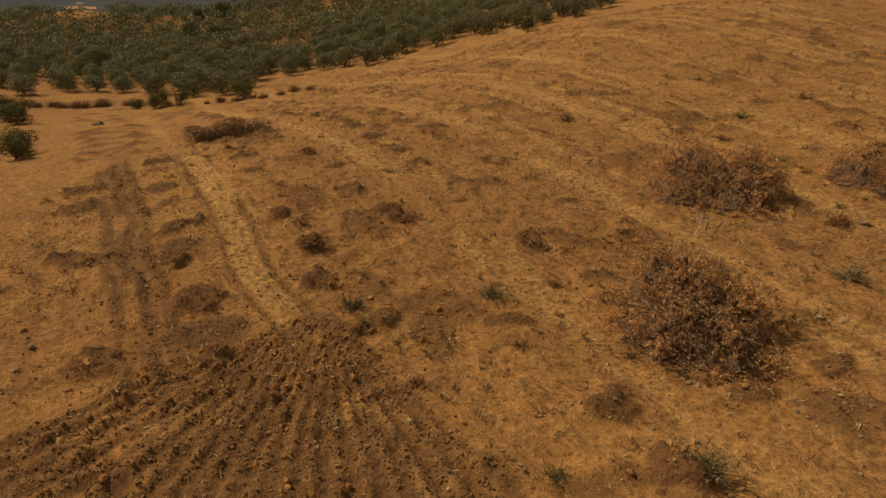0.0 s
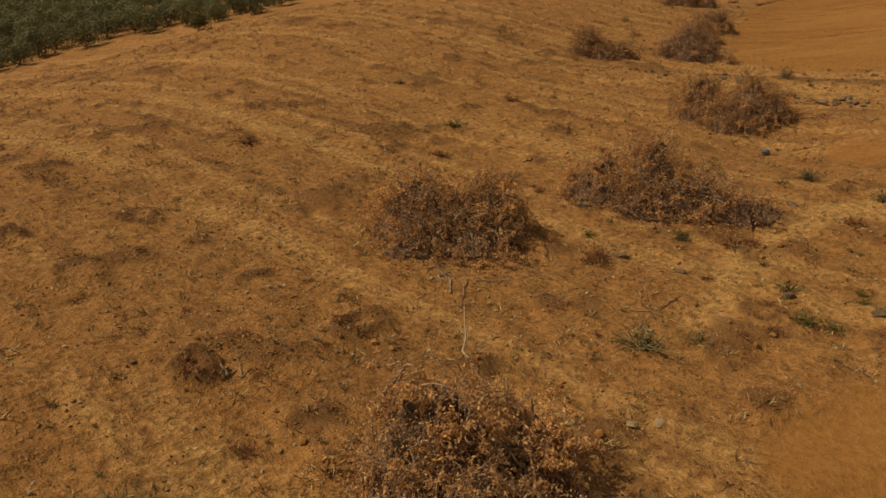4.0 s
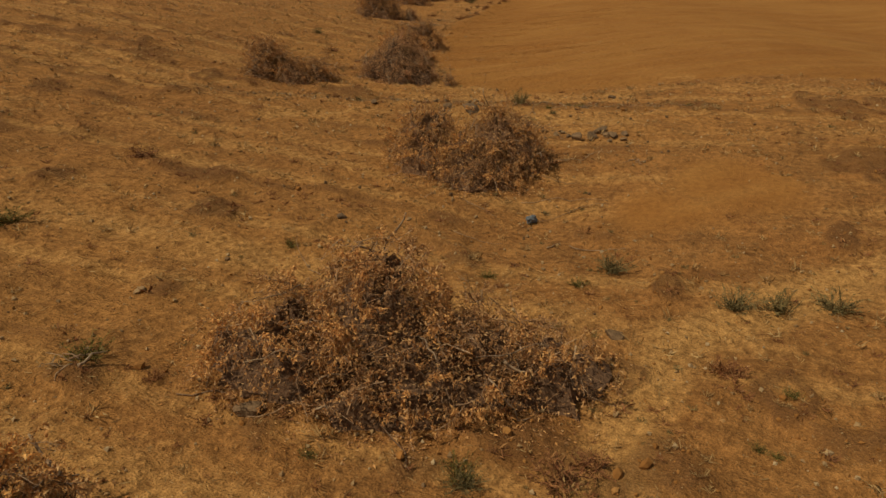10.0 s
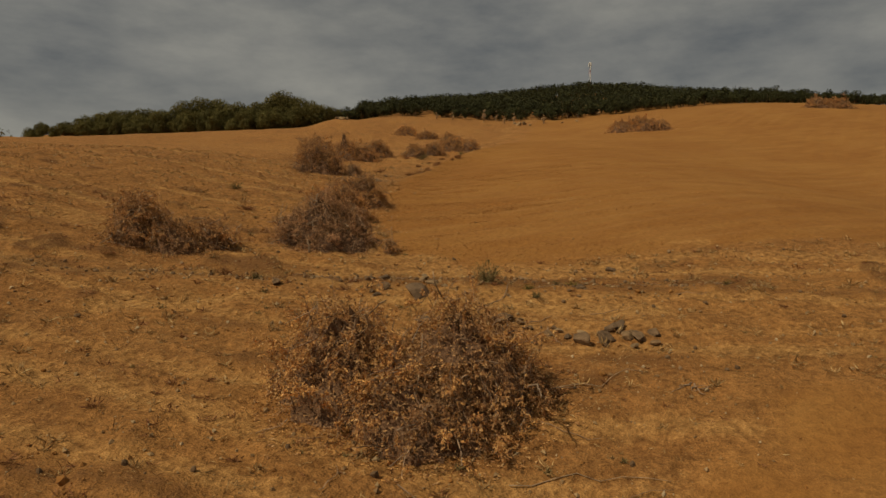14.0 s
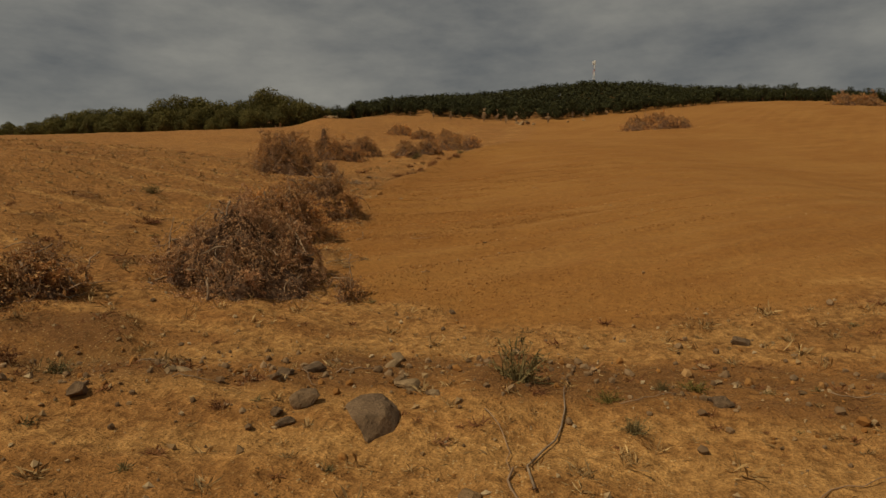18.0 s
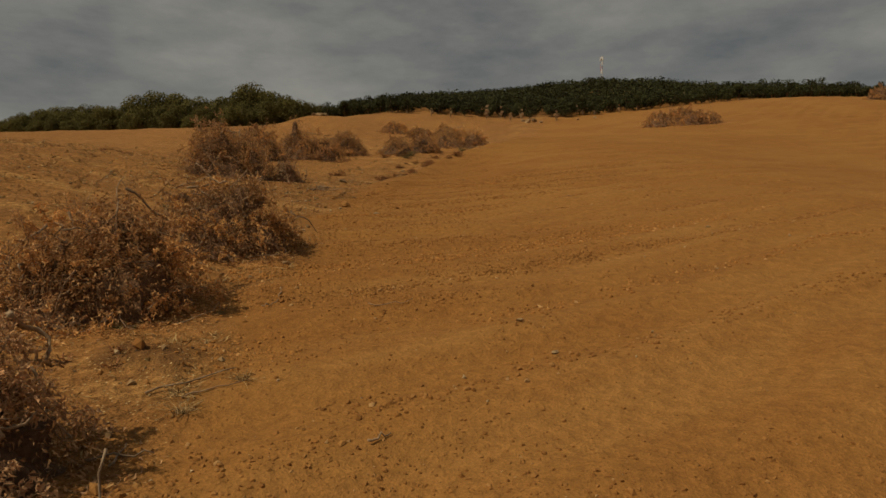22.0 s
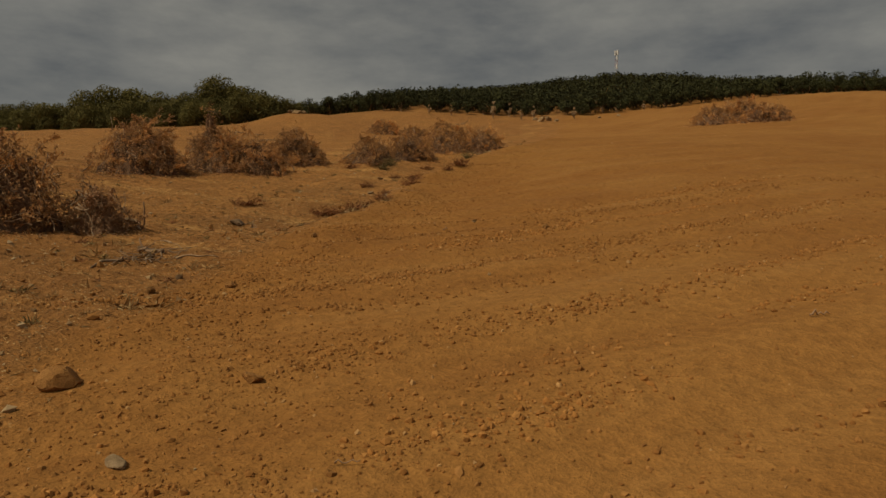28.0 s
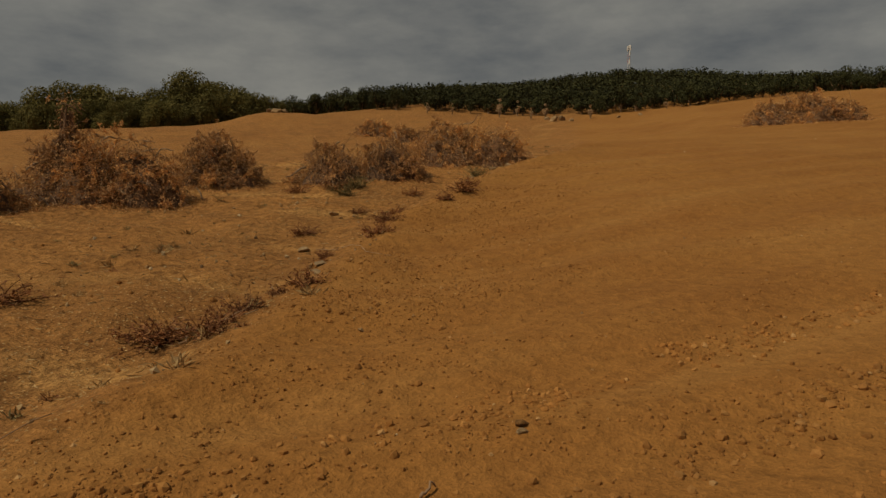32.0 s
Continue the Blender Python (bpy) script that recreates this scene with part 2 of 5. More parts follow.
ROCK = surface_material("grey_rock", (0.10, 0.065, 0.037), (0.235, 0.155, 0.088), 2.6, 0.9, 1.0, 0.06)
TAN_ROCK = surface_material("tan_rock", (0.15, 0.092, 0.046), (0.30, 0.195, 0.10), 2.6, 0.9, 1.0, 0.06)
PALE_ROCK = surface_material("pale_rock", (0.20, 0.132, 0.066), (0.36, 0.255, 0.14), 2.2, 0.85, 0.6, 0.04)
CLOD = island_material("soil_clod", [(0, (0.25, 0.112, 0.029)), (0.6, (0.315, 0.147, 0.040)), (0.95, (0.375, 0.188, 0.056)), (1, (0.46, 0.28, 0.12))], 0.95)
STRAW = island_material("straw", [(0, (0.20, 0.12, 0.05)), (0.5, (0.33, 0.21, 0.085)), (1, (0.48, 0.34, 0.16))])
WEED_RED = island_material("red_dry_weed", [(0, (0.13, 0.055, 0.024)), (0.5, (0.235, 0.10, 0.042)), (1, (0.36, 0.19, 0.075))])
WEED_GREY = island_material("grey_green_weed", [(0, (0.085, 0.070, 0.028)), (0.5, (0.17, 0.135, 0.055)), (1, (0.28, 0.21, 0.09))])
WEED_GREEN = island_material("green_weed", [(0, (0.085, 0.070, 0.016)), (0.6, (0.150, 0.125, 0.030)), (1, (0.24, 0.18, 0.055))])
OLIVE = island_material("olive_leaf", [(0, (0.105, 0.102, 0.038)), (0.5, (0.155, 0.148, 0.060)), (1, (0.225, 0.210, 0.095))], 0.7, None, 0.5, False, 0.15)
PINE = island_material("dark_green_leaf", [(0, (0.024, 0.028, 0.010)), (0.5, (0.040, 0.044, 0.014)), (1, (0.065, 0.066, 0.021))], 0.85, None, 0.4)
OAK = island_material("oak_leaf", [(0, (0.080, 0.074, 0.021)), (0.5, (0.118, 0.106, 0.031)), (1, (0.165, 0.142, 0.043))], 0.85, None, 0.4, False, 0.25)

# ---- terrain ----
TABLE = np.random.RandomState(7).rand(256, 256)


def vnoise(x, y):
    xi, yi = np.floor(x).astype(int), np.floor(y).astype(int)
    fx, fy = x - xi, y - yi
    fx, fy = fx * fx * (3 - 2 * fx), fy * fy * (3 - 2 * fy)
    a, b = TABLE[xi & 255, yi & 255], TABLE[(xi + 1) & 255, yi & 255]
    c, d = TABLE[xi & 255, (yi + 1) & 255], TABLE[(xi + 1) & 255, (yi + 1) & 255]
    return (a + (b - a) * fx) * (1 - fy) + (c + (d - c) * fx) * fy - 0.5


def fbm(x, y, octaves=3):
    return sum(vnoise(x * 2 ** k + 17.3 * k, y * 2 ** k + 5.1 * k) / 2 ** k for k in range(octaves))


def smooth(a, b, v):
    t = np.clip((v - a) / (b - a), 0, 1)
    return t * t * (3 - 2 * t)


# broad hills on a 40 m lattice and shallow swells on an 18 m one
BROAD = np.array([-0.31, 1.65, 1.07, -2.7, -1.54, -1.69, -6.94, -1.39, 0.33, -2.28, -4.78, -4.6, -3.21, -4.0, -3.66, -1.35, -3.66, 5.73, -6.58, 3.46, 1.67, -4.1, 1.62, -10.33, 7.97, -10.13, 13.05, -27.67, 0.01, 7.37, -14.9, 8.95, -9.46, -3.55, 14.26, 2.02, 6.38, -9.45, 6.89, -14.29, 20.16, -34.86, 1.52, 3.09, -9.0, 11.71, -13.08, 8.65, 1.47]).reshape(7, 7)
SWELL = np.array([-1.33, 1.38, -0.55, -0.25, -0.68, -1.73, -0.01, 1.32, 1.18, -0.55, -1.73, -0.39, 0.92, 1.31, -2.7, -0.03, -0.18, 1.17, 0.15, -3.21]).reshape(5, 4)


def hill(x, y):
    """The lie of the land: a slope up to the north-east, a valley in the north-west, a wooded crest 200 m off."""
    dx, dy = x - 70, y - 60
    r = np.sqrt(dx * dx + dy * dy) + 1e-6
    lim = 205 + 95 * smooth(-20, -170, dx * 0.559 - dy * 0.829)
    k = np.minimum(r, lim) / r
    x0, y0, x, y = x, y, 70 + dx * k, 60 + dy * k
    z = 10.631 + 10.116 * x / 100 + 7.977 * y / 100
    for i in range(7):
        for j in range(7):
            z = z + BROAD[i, j] * np.exp(-((x - 40 * i + 60) ** 2 + (y - 40 * j + 60) ** 2) / 2888)
    for i in range(5):
        for j in range(4):
            z = z + SWELL[i, j] * np.exp(-((x - 18 * i - 2) ** 2 + (y - 18 * j - 14) ** 2) / 392)
    # the wooded knoll with the mast
    z = z + 5.0 * np.exp(-((x - 250) ** 2 + (y - 116) ** 2) / 1100) - 3.2 * np.exp(-((x - 205) ** 2 + (y - 150) ** 2) / 1400)
    # a shelf under the oaks beyond the field, falling away behind them
    dd, ss = (x0 - 67.6) * 0.829 + (y0 - 56.0) * 0.559, (x0 - 67.6) * 0.559 - (y0 - 56.0) * 0.829
    shelf = 25.0 + 0.04 * (np.minimum(dd, 125) - 80) - 0.3 * np.clip(dd - 125, 0, 90)
    k = smooth(-29, -41, ss + 0.1 * (dd - 95)) * smooth(86, 100, dd) * smooth(0.40, 0.46, np.arctan2(x0, y0 + 1e-6)) * (y0 > 0)
    z = z * (1 - k) + shelf * k
    # the grove's slope ends at a brow in the north-west, with a rise for the farmhouse
    away = np.hypot(x0, y0)
    z = z - 0.25 * np.clip(away - 222, 0, 120) * smooth(-0.02, -0.16, np.arctan2(x0, y0 + 1e-6)) * (y0 > 0)
    az = np.arctan2(x0, y0 + 1e-6)
    z = z - 0.3 * np.clip(away - 172, 0, 150) * smooth(0.06, 0.2, az) * smooth(0.46, 0.40, az) * (y0 > 0)
    z = z + 3.6 * np.exp(-((x0 + 95) ** 2 + (y0 - 202.5) ** 2) / 260)
    drop = np.clip(r - lim, 0, None)
    return np.maximum(z - drop * 0.16 - np.minimum(drop, 60) ** 2 * 0.001, np.minimum(z, -6.0))


def near_line(x, y, pts):
    """Distance to a polyline and the signed side (positive on the left of its run)."""
    best, side = np.full(np.shape(x), 1e9), np.zeros(np.shape(x))
    for (ax, ay), (bx, by) in zip(pts[:-1], pts[1:]):
        ux, uy = bx - ax, by - ay
        t = np.clip(((x - ax) * ux + (y - ay) * uy) / (ux * ux + uy * uy), 0, 1)
        d = np.hypot(x - ax - t * ux, y - ay - t * uy)
        s = ux * (y - ay) - uy * (x - ax)
        side = np.where(d < best, np.sign(s), side)
        best = np.minimum(best, d)
    return best, side


# edge of the graded field, from the bank north-eastwards
FIELD_EDGE = [(70.0, 8.0), (50.0, 28.5), (45.0, 34.5), (43.0, 38.5), (43.3, 42.6), (46.8, 45.8), (51.5, 50.0), (61.5, 57.8), (70.6, 62.6), (75.0, 64.5), (81.6, 67.8), (89.0, 69.5), (96.0, 69.6), (108.0, 72.5), (128.0, 82.0), (165.0, 100.0), (240.0, 120.0)]
BANK = [(30.5, 47.5), (34.6, 43.6), (37.2, 40.6), (39.2, 38.0), (40.8, 35.0), (42.0, 31.5), (43.5, 28.0)]
ROW_X, ROW_Y = 0.907, 0.42   # across the old orchard rows


def soils(x, y):
    """Masks of the soil: graded, pale track, dark tilth with shade in ruts and fan furrows, litter, roughness."""
    d, s = near_line(x, y, FIELD_EDGE)
    wob = fbm(x * 0.35, y * 0.35) * 1.2
    bare = smooth(-0.5, 0.6, np.where(s < 0, d, -d) + wob)
    for cx, cy, r in ((14.8, 13.2, 3.2), (31.8, 25.6, 1.9), (34.5, 24.3, 2.2)):
        bare = np.maximum(bare, smooth(r + 0.6, r - 0.8, np.hypot(x - cx, y - cy) + wob))
    n = x * ROW_X + y * ROW_Y
    u = x * ROW_Y - y * ROW_X
    k = (n - 3.95 + fbm(u * 0.08, n * 0.05) * 0.9) / 7.3
    off = (k - np.round(k)) * 7.3
    rough = (1 - bare) * smooth(4, 14, y + 0.6 * x) * smooth(130, 100, y)
    rows = rough * smooth(-5, 1, n) * smooth(62, 52, n)
    first = 0.4 + 0.6 * smooth(9, 6, n)
    rut = rows * first * np.exp(-((np.abs(off) - 0.62) / 0.16) ** 2) * smooth(-0.4, 0.0, fbm(u * 0.2, n * 0.9))
    pale = rows * (0.5 + 0.03 * smooth(9, 6, n)) * np.exp(-(off / 0.95) ** 4) * smooth(-0.45, 0.15, fbm(u * 0.13, n * 0.9)) * (1 - 0.6 * rut)
    aside = np.abs(off) + 0.5 * fbm(u * 0.12, n * 0.3)
    older = rough * smooth(8, 16, n) * smooth(66, 58, n) * smooth(-0.35, 0.1, fbm(u * 0.11 + 7, n * 0.6))
    pale = np.maximum(pale, 0.5 * older * np.exp(-((aside - 1.9) / 0.42) ** 2))
    # older strips further on, close to one another
    k2 = n / 3.4 + fbm(u * 0.06, n * 0.1) * 0.8
    pale = np.maximum(pale, 0.55 * rough * smooth(48, 56, n) * smooth(0.25, 0.5, np.abs(k2 - np.round(k2))) * smooth(-0.3, 0.2, fbm(u * 0.15, n * 0.5)))
    db, _ = near_line(x, y, [(33.0, 44.6), (37.4, 42.0), (40.8, 39.6), (42.6, 36.4), (44.6, 33.0)])
    pale = np.maximum(pale, 0.5 * smooth(1.0, 0.2, db + wob * 0.3))
    db, _ = near_line(x, y, [(30.0, 42.5), (33.6, 40.6), (36.0, 37.4), (38.0, 34.2), (39.5, 30.0)])
    pale = np.maximum(pale, 0.55 * smooth(0.8, 0.2, db + wob * 0.3))
    db, _ = near_line(x, y, [(16.0, 19.5), (20.5, 22.0), (25.5, 22.6), (30.0, 20.5), (36.0, 16.0)])
    pale = np.maximum(pale, 0.7 * smooth(1.3, 0.2, db + wob * 0.5))
    for line, wide in (([(67.2, 33.6), (69.1, 30.0), (73.9, 25.9)], 0.7), ([(47.5, 33.0), (47.9, 32.2), (48.5, 31.6)], 0.8), ([(48.4, 32.6), (49.0, 31.4)], 0.7)):
        db, _ = near_line(x, y, line)
        pale = np.maximum(pale, 0.4 * smooth(wide, wide * 0.2, db + wob * 0.6) * smooth(-0.4, 0.1, fbm(x * 0.5, y * 0.5 + 9)))
    # heaps of turned soil where the old trees stood, in lines on both sides of the tracks
    line = (np.round(k) * 2 + (off > 0)).astype(int)
    cell = u / 3.1 + TABLE[line & 255, 3] * 5
    ci = np.floor(cell).astype(int)
    j1, j2, j3 = TABLE[ci & 255, line & 255], TABLE[(ci + 90) & 255, line & 255], TABLE[(ci + 40) & 255, line & 255]
    du, dn = (cell - ci - 0.3 - 0.4 * j1) * 3.1 / (0.4 + 0.35 * j3), (np.abs(off) - 1.65 - 0.7 * j2) / (0.5 + 0.4 * j2)
    spot = np.exp(-(du * du + dn * dn + 3.0 * fbm(x * 1.1, y * 1.1, 3) + 0.2) ** 2) * (j3 > 0.3)
    mound = rough * smooth(-5, -2, n) * (0.55 + 0.45 * smooth(19, 10, n)) * smooth(74, 62, n) * (1 - 0.8 * smooth(13, 8, np.hypot(x - 38, y - 34))) * np.clip(spot, 0, 1)
    mound = np.maximum(mound, 0.45 * rows * smooth(1.5, 2.6, np.abs(off)) * smooth(0.05, 0.3, fbm(u * 0.5 + 40, n * 0.5, 2)))
    # the soil heaps are dark; the ruts are darkened to show their shade
    dark = np.maximum(0.85 * smooth(0.1, 0.7, mound), 0.6 * rut)
    dark = np.maximum(dark, 0.5 * older * np.exp(-((aside - 2.65) / 0.34) ** 2) * smooth(-0.3, 0.2, fbm(u * 0.6, n * 0.6 + 3)))
    furrow = 0.68 + 0.32 * np.sin(n * 9.0 + fbm(u * 0.3, n * 0.2) * 3)
    strip = np.maximum(np.maximum(np.exp(-((n - 0.15) / 0.95) ** 4) * furrow, 0.35 * np.exp(-((n + 2.6) / 0.25) ** 2)), 0.6 * np.exp(-((n + 7.5) / 0.8) ** 2)) * (1 - bare) * smooth(11, 15, y) * smooth(52, 30, y)
    dark = np.maximum(dark, strip * smooth(-0.5, 0.0, fbm(u * 0.3, n * 1.2)))
    mound = np.maximum(mound, 0.8 * strip * smooth(-0.1, 0.25, fbm(u * 0.7 + 4, n * 0.9, 2)))
    # the fan where the plough turned
    ax, ay = x - (-2.78), 17.98 - y
    ang, rad = np.arctan2(ax, ay), np.hypot(ax, ay)
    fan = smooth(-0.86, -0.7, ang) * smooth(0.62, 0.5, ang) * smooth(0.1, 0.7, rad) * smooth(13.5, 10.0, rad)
    # dark turned soil, with the furrows' shade painted into the troughs
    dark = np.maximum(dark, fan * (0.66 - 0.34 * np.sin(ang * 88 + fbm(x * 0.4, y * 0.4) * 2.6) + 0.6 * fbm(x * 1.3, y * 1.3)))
    for cx, cy, r in ((-5.6, 16.4, 0.75), (-6.6, 18.6, 0.6), (-8.3, 22.2, 0.6), (-11.4, 29.4, 0.9)):
        dark = np.maximum(dark, smooth(r + 0.3, r - 0.3, np.hypot(x - cx, y - cy) + wob * 0.4))
    db, _ = near_line(x, y, BANK)
    dark = np.maximum(dark, 0.5 * smooth(2.0, 0.8, db + wob * 0.8) * smooth(-0.5, 0.2, fbm(x * 0.9, y * 0.9 + 4)))
    litter = (1 - bare) * (0.25 + 0.5 * smooth(0.0, 0.35, fbm(x * 0.2 + 9, y * 0.2)))
    df, _ = near_line(x, y, [(58.0, 56.5), (66.0, 61.5), (74.0, 66.0)])
    dark = np.maximum(dark, 0.28 * (1 - bare) * smooth(11, 4, df) * smooth(-0.35, 0.25, fbm(x * 0.6, y * 0.6 + 3)))
    litter = np.maximum(litter, smooth(4.5, 1.5, df) * (1 - bare))
    litter = np.maximum(litter, (1 - bare) * smooth(5, 2, np.hypot(x - 46, y - 45)))
    return bare, pale, np.clip(dark, 0, 1), litter, rough, off, fan, ang, rad, mound, rut


def graded(x, y):
    """Phase of the low windrows that the grader left, 2.4 m apart."""
    return (x * 0.45 + y * 0.89) * 2.6 + fbm(x * 0.09, y * 0.09) * 6


def relief(x, y, masks):
    bare, pale, dark, litter, rough, off, fan, ang, rad, mound, rut = masks
    close = smooth(330, 200, np.hypot(x - 50, y - 50))
    z = close * (0.12 * fbm(x * 0.16, y * 0.16) + (0.12 - 0.07 * bare) * fbm(x * 0.7 + 3, y * 0.7) + (0.13 - 0.09 * bare) * fbm(x * 1.9, y * 1.9 + 8, 2))
    z = z + mound * (0.26 + 0.3 * fbm(x * 1.4, y * 1.4)) - 0.06 * pale - 0.07 * rut
    # the washed-out hollow, and a stony knoll at the top of the field
    z = z - 0.55 * np.exp(-((x - 29.4) ** 2 + (y - 28.3) ** 2) / 11) + 1.3 * np.exp(-((x - 132) ** 2 + (y - 131) ** 2) / 40)
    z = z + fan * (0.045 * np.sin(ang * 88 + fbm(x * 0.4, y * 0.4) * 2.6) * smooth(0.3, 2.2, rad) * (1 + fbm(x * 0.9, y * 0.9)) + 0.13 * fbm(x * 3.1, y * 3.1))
    # the bank below the graded field, and the ridge of pushed soil along its edge
    d, s = near_line(x, y, BANK)
    sd = np.where(s > 0, -d, d)
    z = z + smooth(16, 9, np.hypot(x - 38, y - 37)) * 0.28 * np.clip(sd / 1.2, -1, 1) * np.exp(-np.abs(sd) / 5)
    d, s = near_line(x, y, FIELD_EDGE)
    sd = np.where(s < 0, d, -d)
    late = smooth(66, 72, x) * smooth(125, 100, x)
    z = z + late * (0.22 * np.exp(-((sd - 0.5) / 0.9) ** 2) - 0.16 * np.exp(-((sd + 1.2) / 1.0) ** 2))
    # windrows of the grader
    z = z + bare * close * (0.06 + 0.05 * fbm(x * 0.3, y * 0.3)) * np.sin(graded(x, y))
    return z


LAND = {}


def height(x, y):
    """Height of the built ground, read between its grid lines."""
    x, y = np.atleast_1d(np.asarray(x, float)), np.atleast_1d(np.asarray(y, float))
    xs, ys, z = LAND["x"], LAND["y"], LAND["z"]
    i = np.clip(np.searchsorted(xs, x) - 1, 0, len(xs) - 2)
    j = np.clip(np.searchsorted(ys, y) - 1, 0, len(ys) - 2)
    u, v = (x - xs[i]) / (xs[i + 1] - xs[i]), (y - ys[j]) / (ys[j + 1] - ys[j])
    return (z[j, i] * (1 - u) + z[j, i + 1] * u) * (1 - v) + (z[j + 1, i] * (1 - u) + z[j + 1, i + 1] * u) * v


def gz(x, y):
    return float(height(x, y)[0])


def spread(a, b, step, far_lo, far_hi):
    core = list(np.arange(a, b + step / 2, step))
    lo, s = [], step
    while (lo[-1] if lo else a) > far_lo:
        s *= 1.085
        lo.append((lo[-1] if lo else a) - s)
    hi, s = [], step
    while (hi[-1] if hi else b) < far_hi:
        s *= 1.085
        hi.append((hi[-1] if hi else b) + s)
    return np.array(lo[::-1] + core + hi)


def raw_mesh(name, verts, faces, mats=(), index=None, shade=False):
    """A mesh from arrays of corners and of triangles or quads."""
    me = bpy.data.meshes.new(name)
    verts, faces = np.asarray(verts, np.float32), np.asarray(faces, np.int32)
    k = faces.shape[1]
    me.vertices.add(len(verts))
    me.vertices.foreach_set("co", verts.ravel())
    me.loops.add(faces.size)
    me.loops.foreach_set("vertex_index", faces.ravel())
    me.polygons.add(len(faces))
    me.polygons.foreach_set("loop_start", np.arange(0, faces.size, k, dtype=np.int32))
    me.polygons.foreach_set("loop_total", np.full(len(faces), k, np.int32))
    if index is not None:
        me.polygons.foreach_set("material_index", np.asarray(index, np.int32))
    me.polygons.foreach_set("use_smooth", np.full(len(faces), shade))
    for mt in mats:
        me.materials.append(mt)
    me.update(calc_edges=True)
    return me


def build_ground():
    xs, ys = spread(-16.0, 97.0, 0.26, -4200, 4200), spread(8.0, 83.0, 0.26, -4200, 4200)
    # finer where the plough turned
    xs = np.unique(np.concatenate([xs, np.arange(-10.0, 1.6, 0.11)]))
    ys = np.unique(np.concatenate([ys, np.arange(8.2, 18.6, 0.11)]))
    # and over the rows that the way starts above
    xs = np.unique(np.concatenate([xs[(xs < -16) | (xs > 14) | ((xs > -10) & (xs < 1.6))], np.arange(-16, -10, 0.15), np.arange(1.6, 14, 0.15)]))
    ys = np.unique(np.concatenate([ys[(ys < 18.6) | (ys > 36)], np.arange(18.6, 36, 0.15)]))
    gx, gy = np.meshgrid(xs, ys)
    x, y = gx.ravel(), gy.ravel()
    masks = soils(x, y)
    z = hill(x, y) + relief(x, y, masks)
    nx, ny = len(xs), len(ys)
    LAND.update(x=xs, y=ys, z=z.reshape(ny, nx))
    i = (np.arange(ny - 1)[:, None] * nx + np.arange(nx - 1)[None, :]).ravel()
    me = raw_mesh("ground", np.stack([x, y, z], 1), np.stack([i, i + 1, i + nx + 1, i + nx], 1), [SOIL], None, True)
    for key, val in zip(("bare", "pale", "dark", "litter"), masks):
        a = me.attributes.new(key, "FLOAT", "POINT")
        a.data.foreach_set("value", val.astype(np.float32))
    return tagged(new("ground", me), "dry orange-brown hillside soil, partly graded, partly rough", "ground", kind="structure")


ground = build_ground()

# ---- building blocks ----
def part(name, me, parent, label="", kind=""):
    ob = new(name, me)
    ob.parent = parent
    return tagged(ob, label, kind=kind)


def rnd_rot(rs, n):
    q = rs.normal(size=(n, 4))
    q /= np.linalg.norm(q, axis=1)[:, None]
    w, x, y, z = q.T
    return np.stack([np.stack([1 - 2 * (y * y + z * z), 2 * (x * y - z * w), 2 * (x * z + y * w)], -1),
                     np.stack([2 * (x * y + z * w), 1 - 2 * (x * x + z * z), 2 * (y * z - x * w)], -1),
                     np.stack([2 * (x * z - y * w), 2 * (y * z + x * w), 1 - 2 * (x * x + y * y)], -1)], 1)


def frames_from(d, rs):
    """Turning matrices whose first axis is d, with a chance roll."""
    d = d / (np.linalg.norm(d, axis=1)[:, None] + 1e-9)
    b = np.cross(d, rs.normal(size=d.shape))
    b /= np.linalg.norm(b, axis=1)[:, None] + 1e-9
    return np.stack([d, b, np.cross(d, b)], -1)


def frames_out(out, rs, loose=0.7, tip=None):
    """Turning matrices of leaves that face outwards, more or less."""
    nrm = out + rs.normal(size=out.shape) * loose
    nrm /= np.linalg.norm(nrm, axis=1)[:, None] + 1e-9
    a = np.cross(nrm, rs.normal(size=out.shape))
    if tip is not None:
        a = a / (np.linalg.norm(a, axis=1)[:, None] + 1e-9) + tip
        a -= nrm * np.sum(a * nrm, 1)[:, None]
    a /= np.linalg.norm(a, axis=1)[:, None] + 1e-9
    return np.stack([a, np.cross(nrm, a), nrm], -1)


def stamp(verts, faces, place, turn, scale):
    """Many copies of one small shape as arrays."""
    n, k = len(place), len(verts)
    scale = np.asarray(scale, float)
    s = scale[:, None, None] if scale.ndim == 1 else scale[:, None, :]
    v = np.einsum("nij,nkj->nki", turn, verts[None] * s) + place[:, None, :]
    f = faces[None] + (np.arange(n) * k)[:, None, None]
    return v.reshape(-1, 3), f.reshape(-1, faces.shape[1])


def join(pairs):
    vs, fs, n = [], [], 0
    for v, f in pairs:
        vs.append(v)
        fs.append(f + n)
        n += len(v)
    return np.concatenate(vs), np.concatenate(fs)


# a flatter, cheaper leaf
LEAF2_V = np.array([(0, 0, 0), (0.5, 0.27, 0.07), (1, 0, -0.14), (0.5, -0.27, 0.07)], float)
LEAF2_F = np.array([(0, 1, 2), (0, 2, 3)])
# a rounder spray of leaves for crowns seen from far
SPRAY_V = np.array([(0, 0, 0), (0.5, 0.46, 0.12), (1, 0, -0.1), (0.5, -0.46, 0.12)], float)
BLADE_V = np.array([(0, -0.03, 0), (0, 0.03, 0), (0.6, 0.02, 0.05), (1, 0, -0.1)], float)
BLADE_F = np.array([(0, 1, 2), (0, 2, 3)])


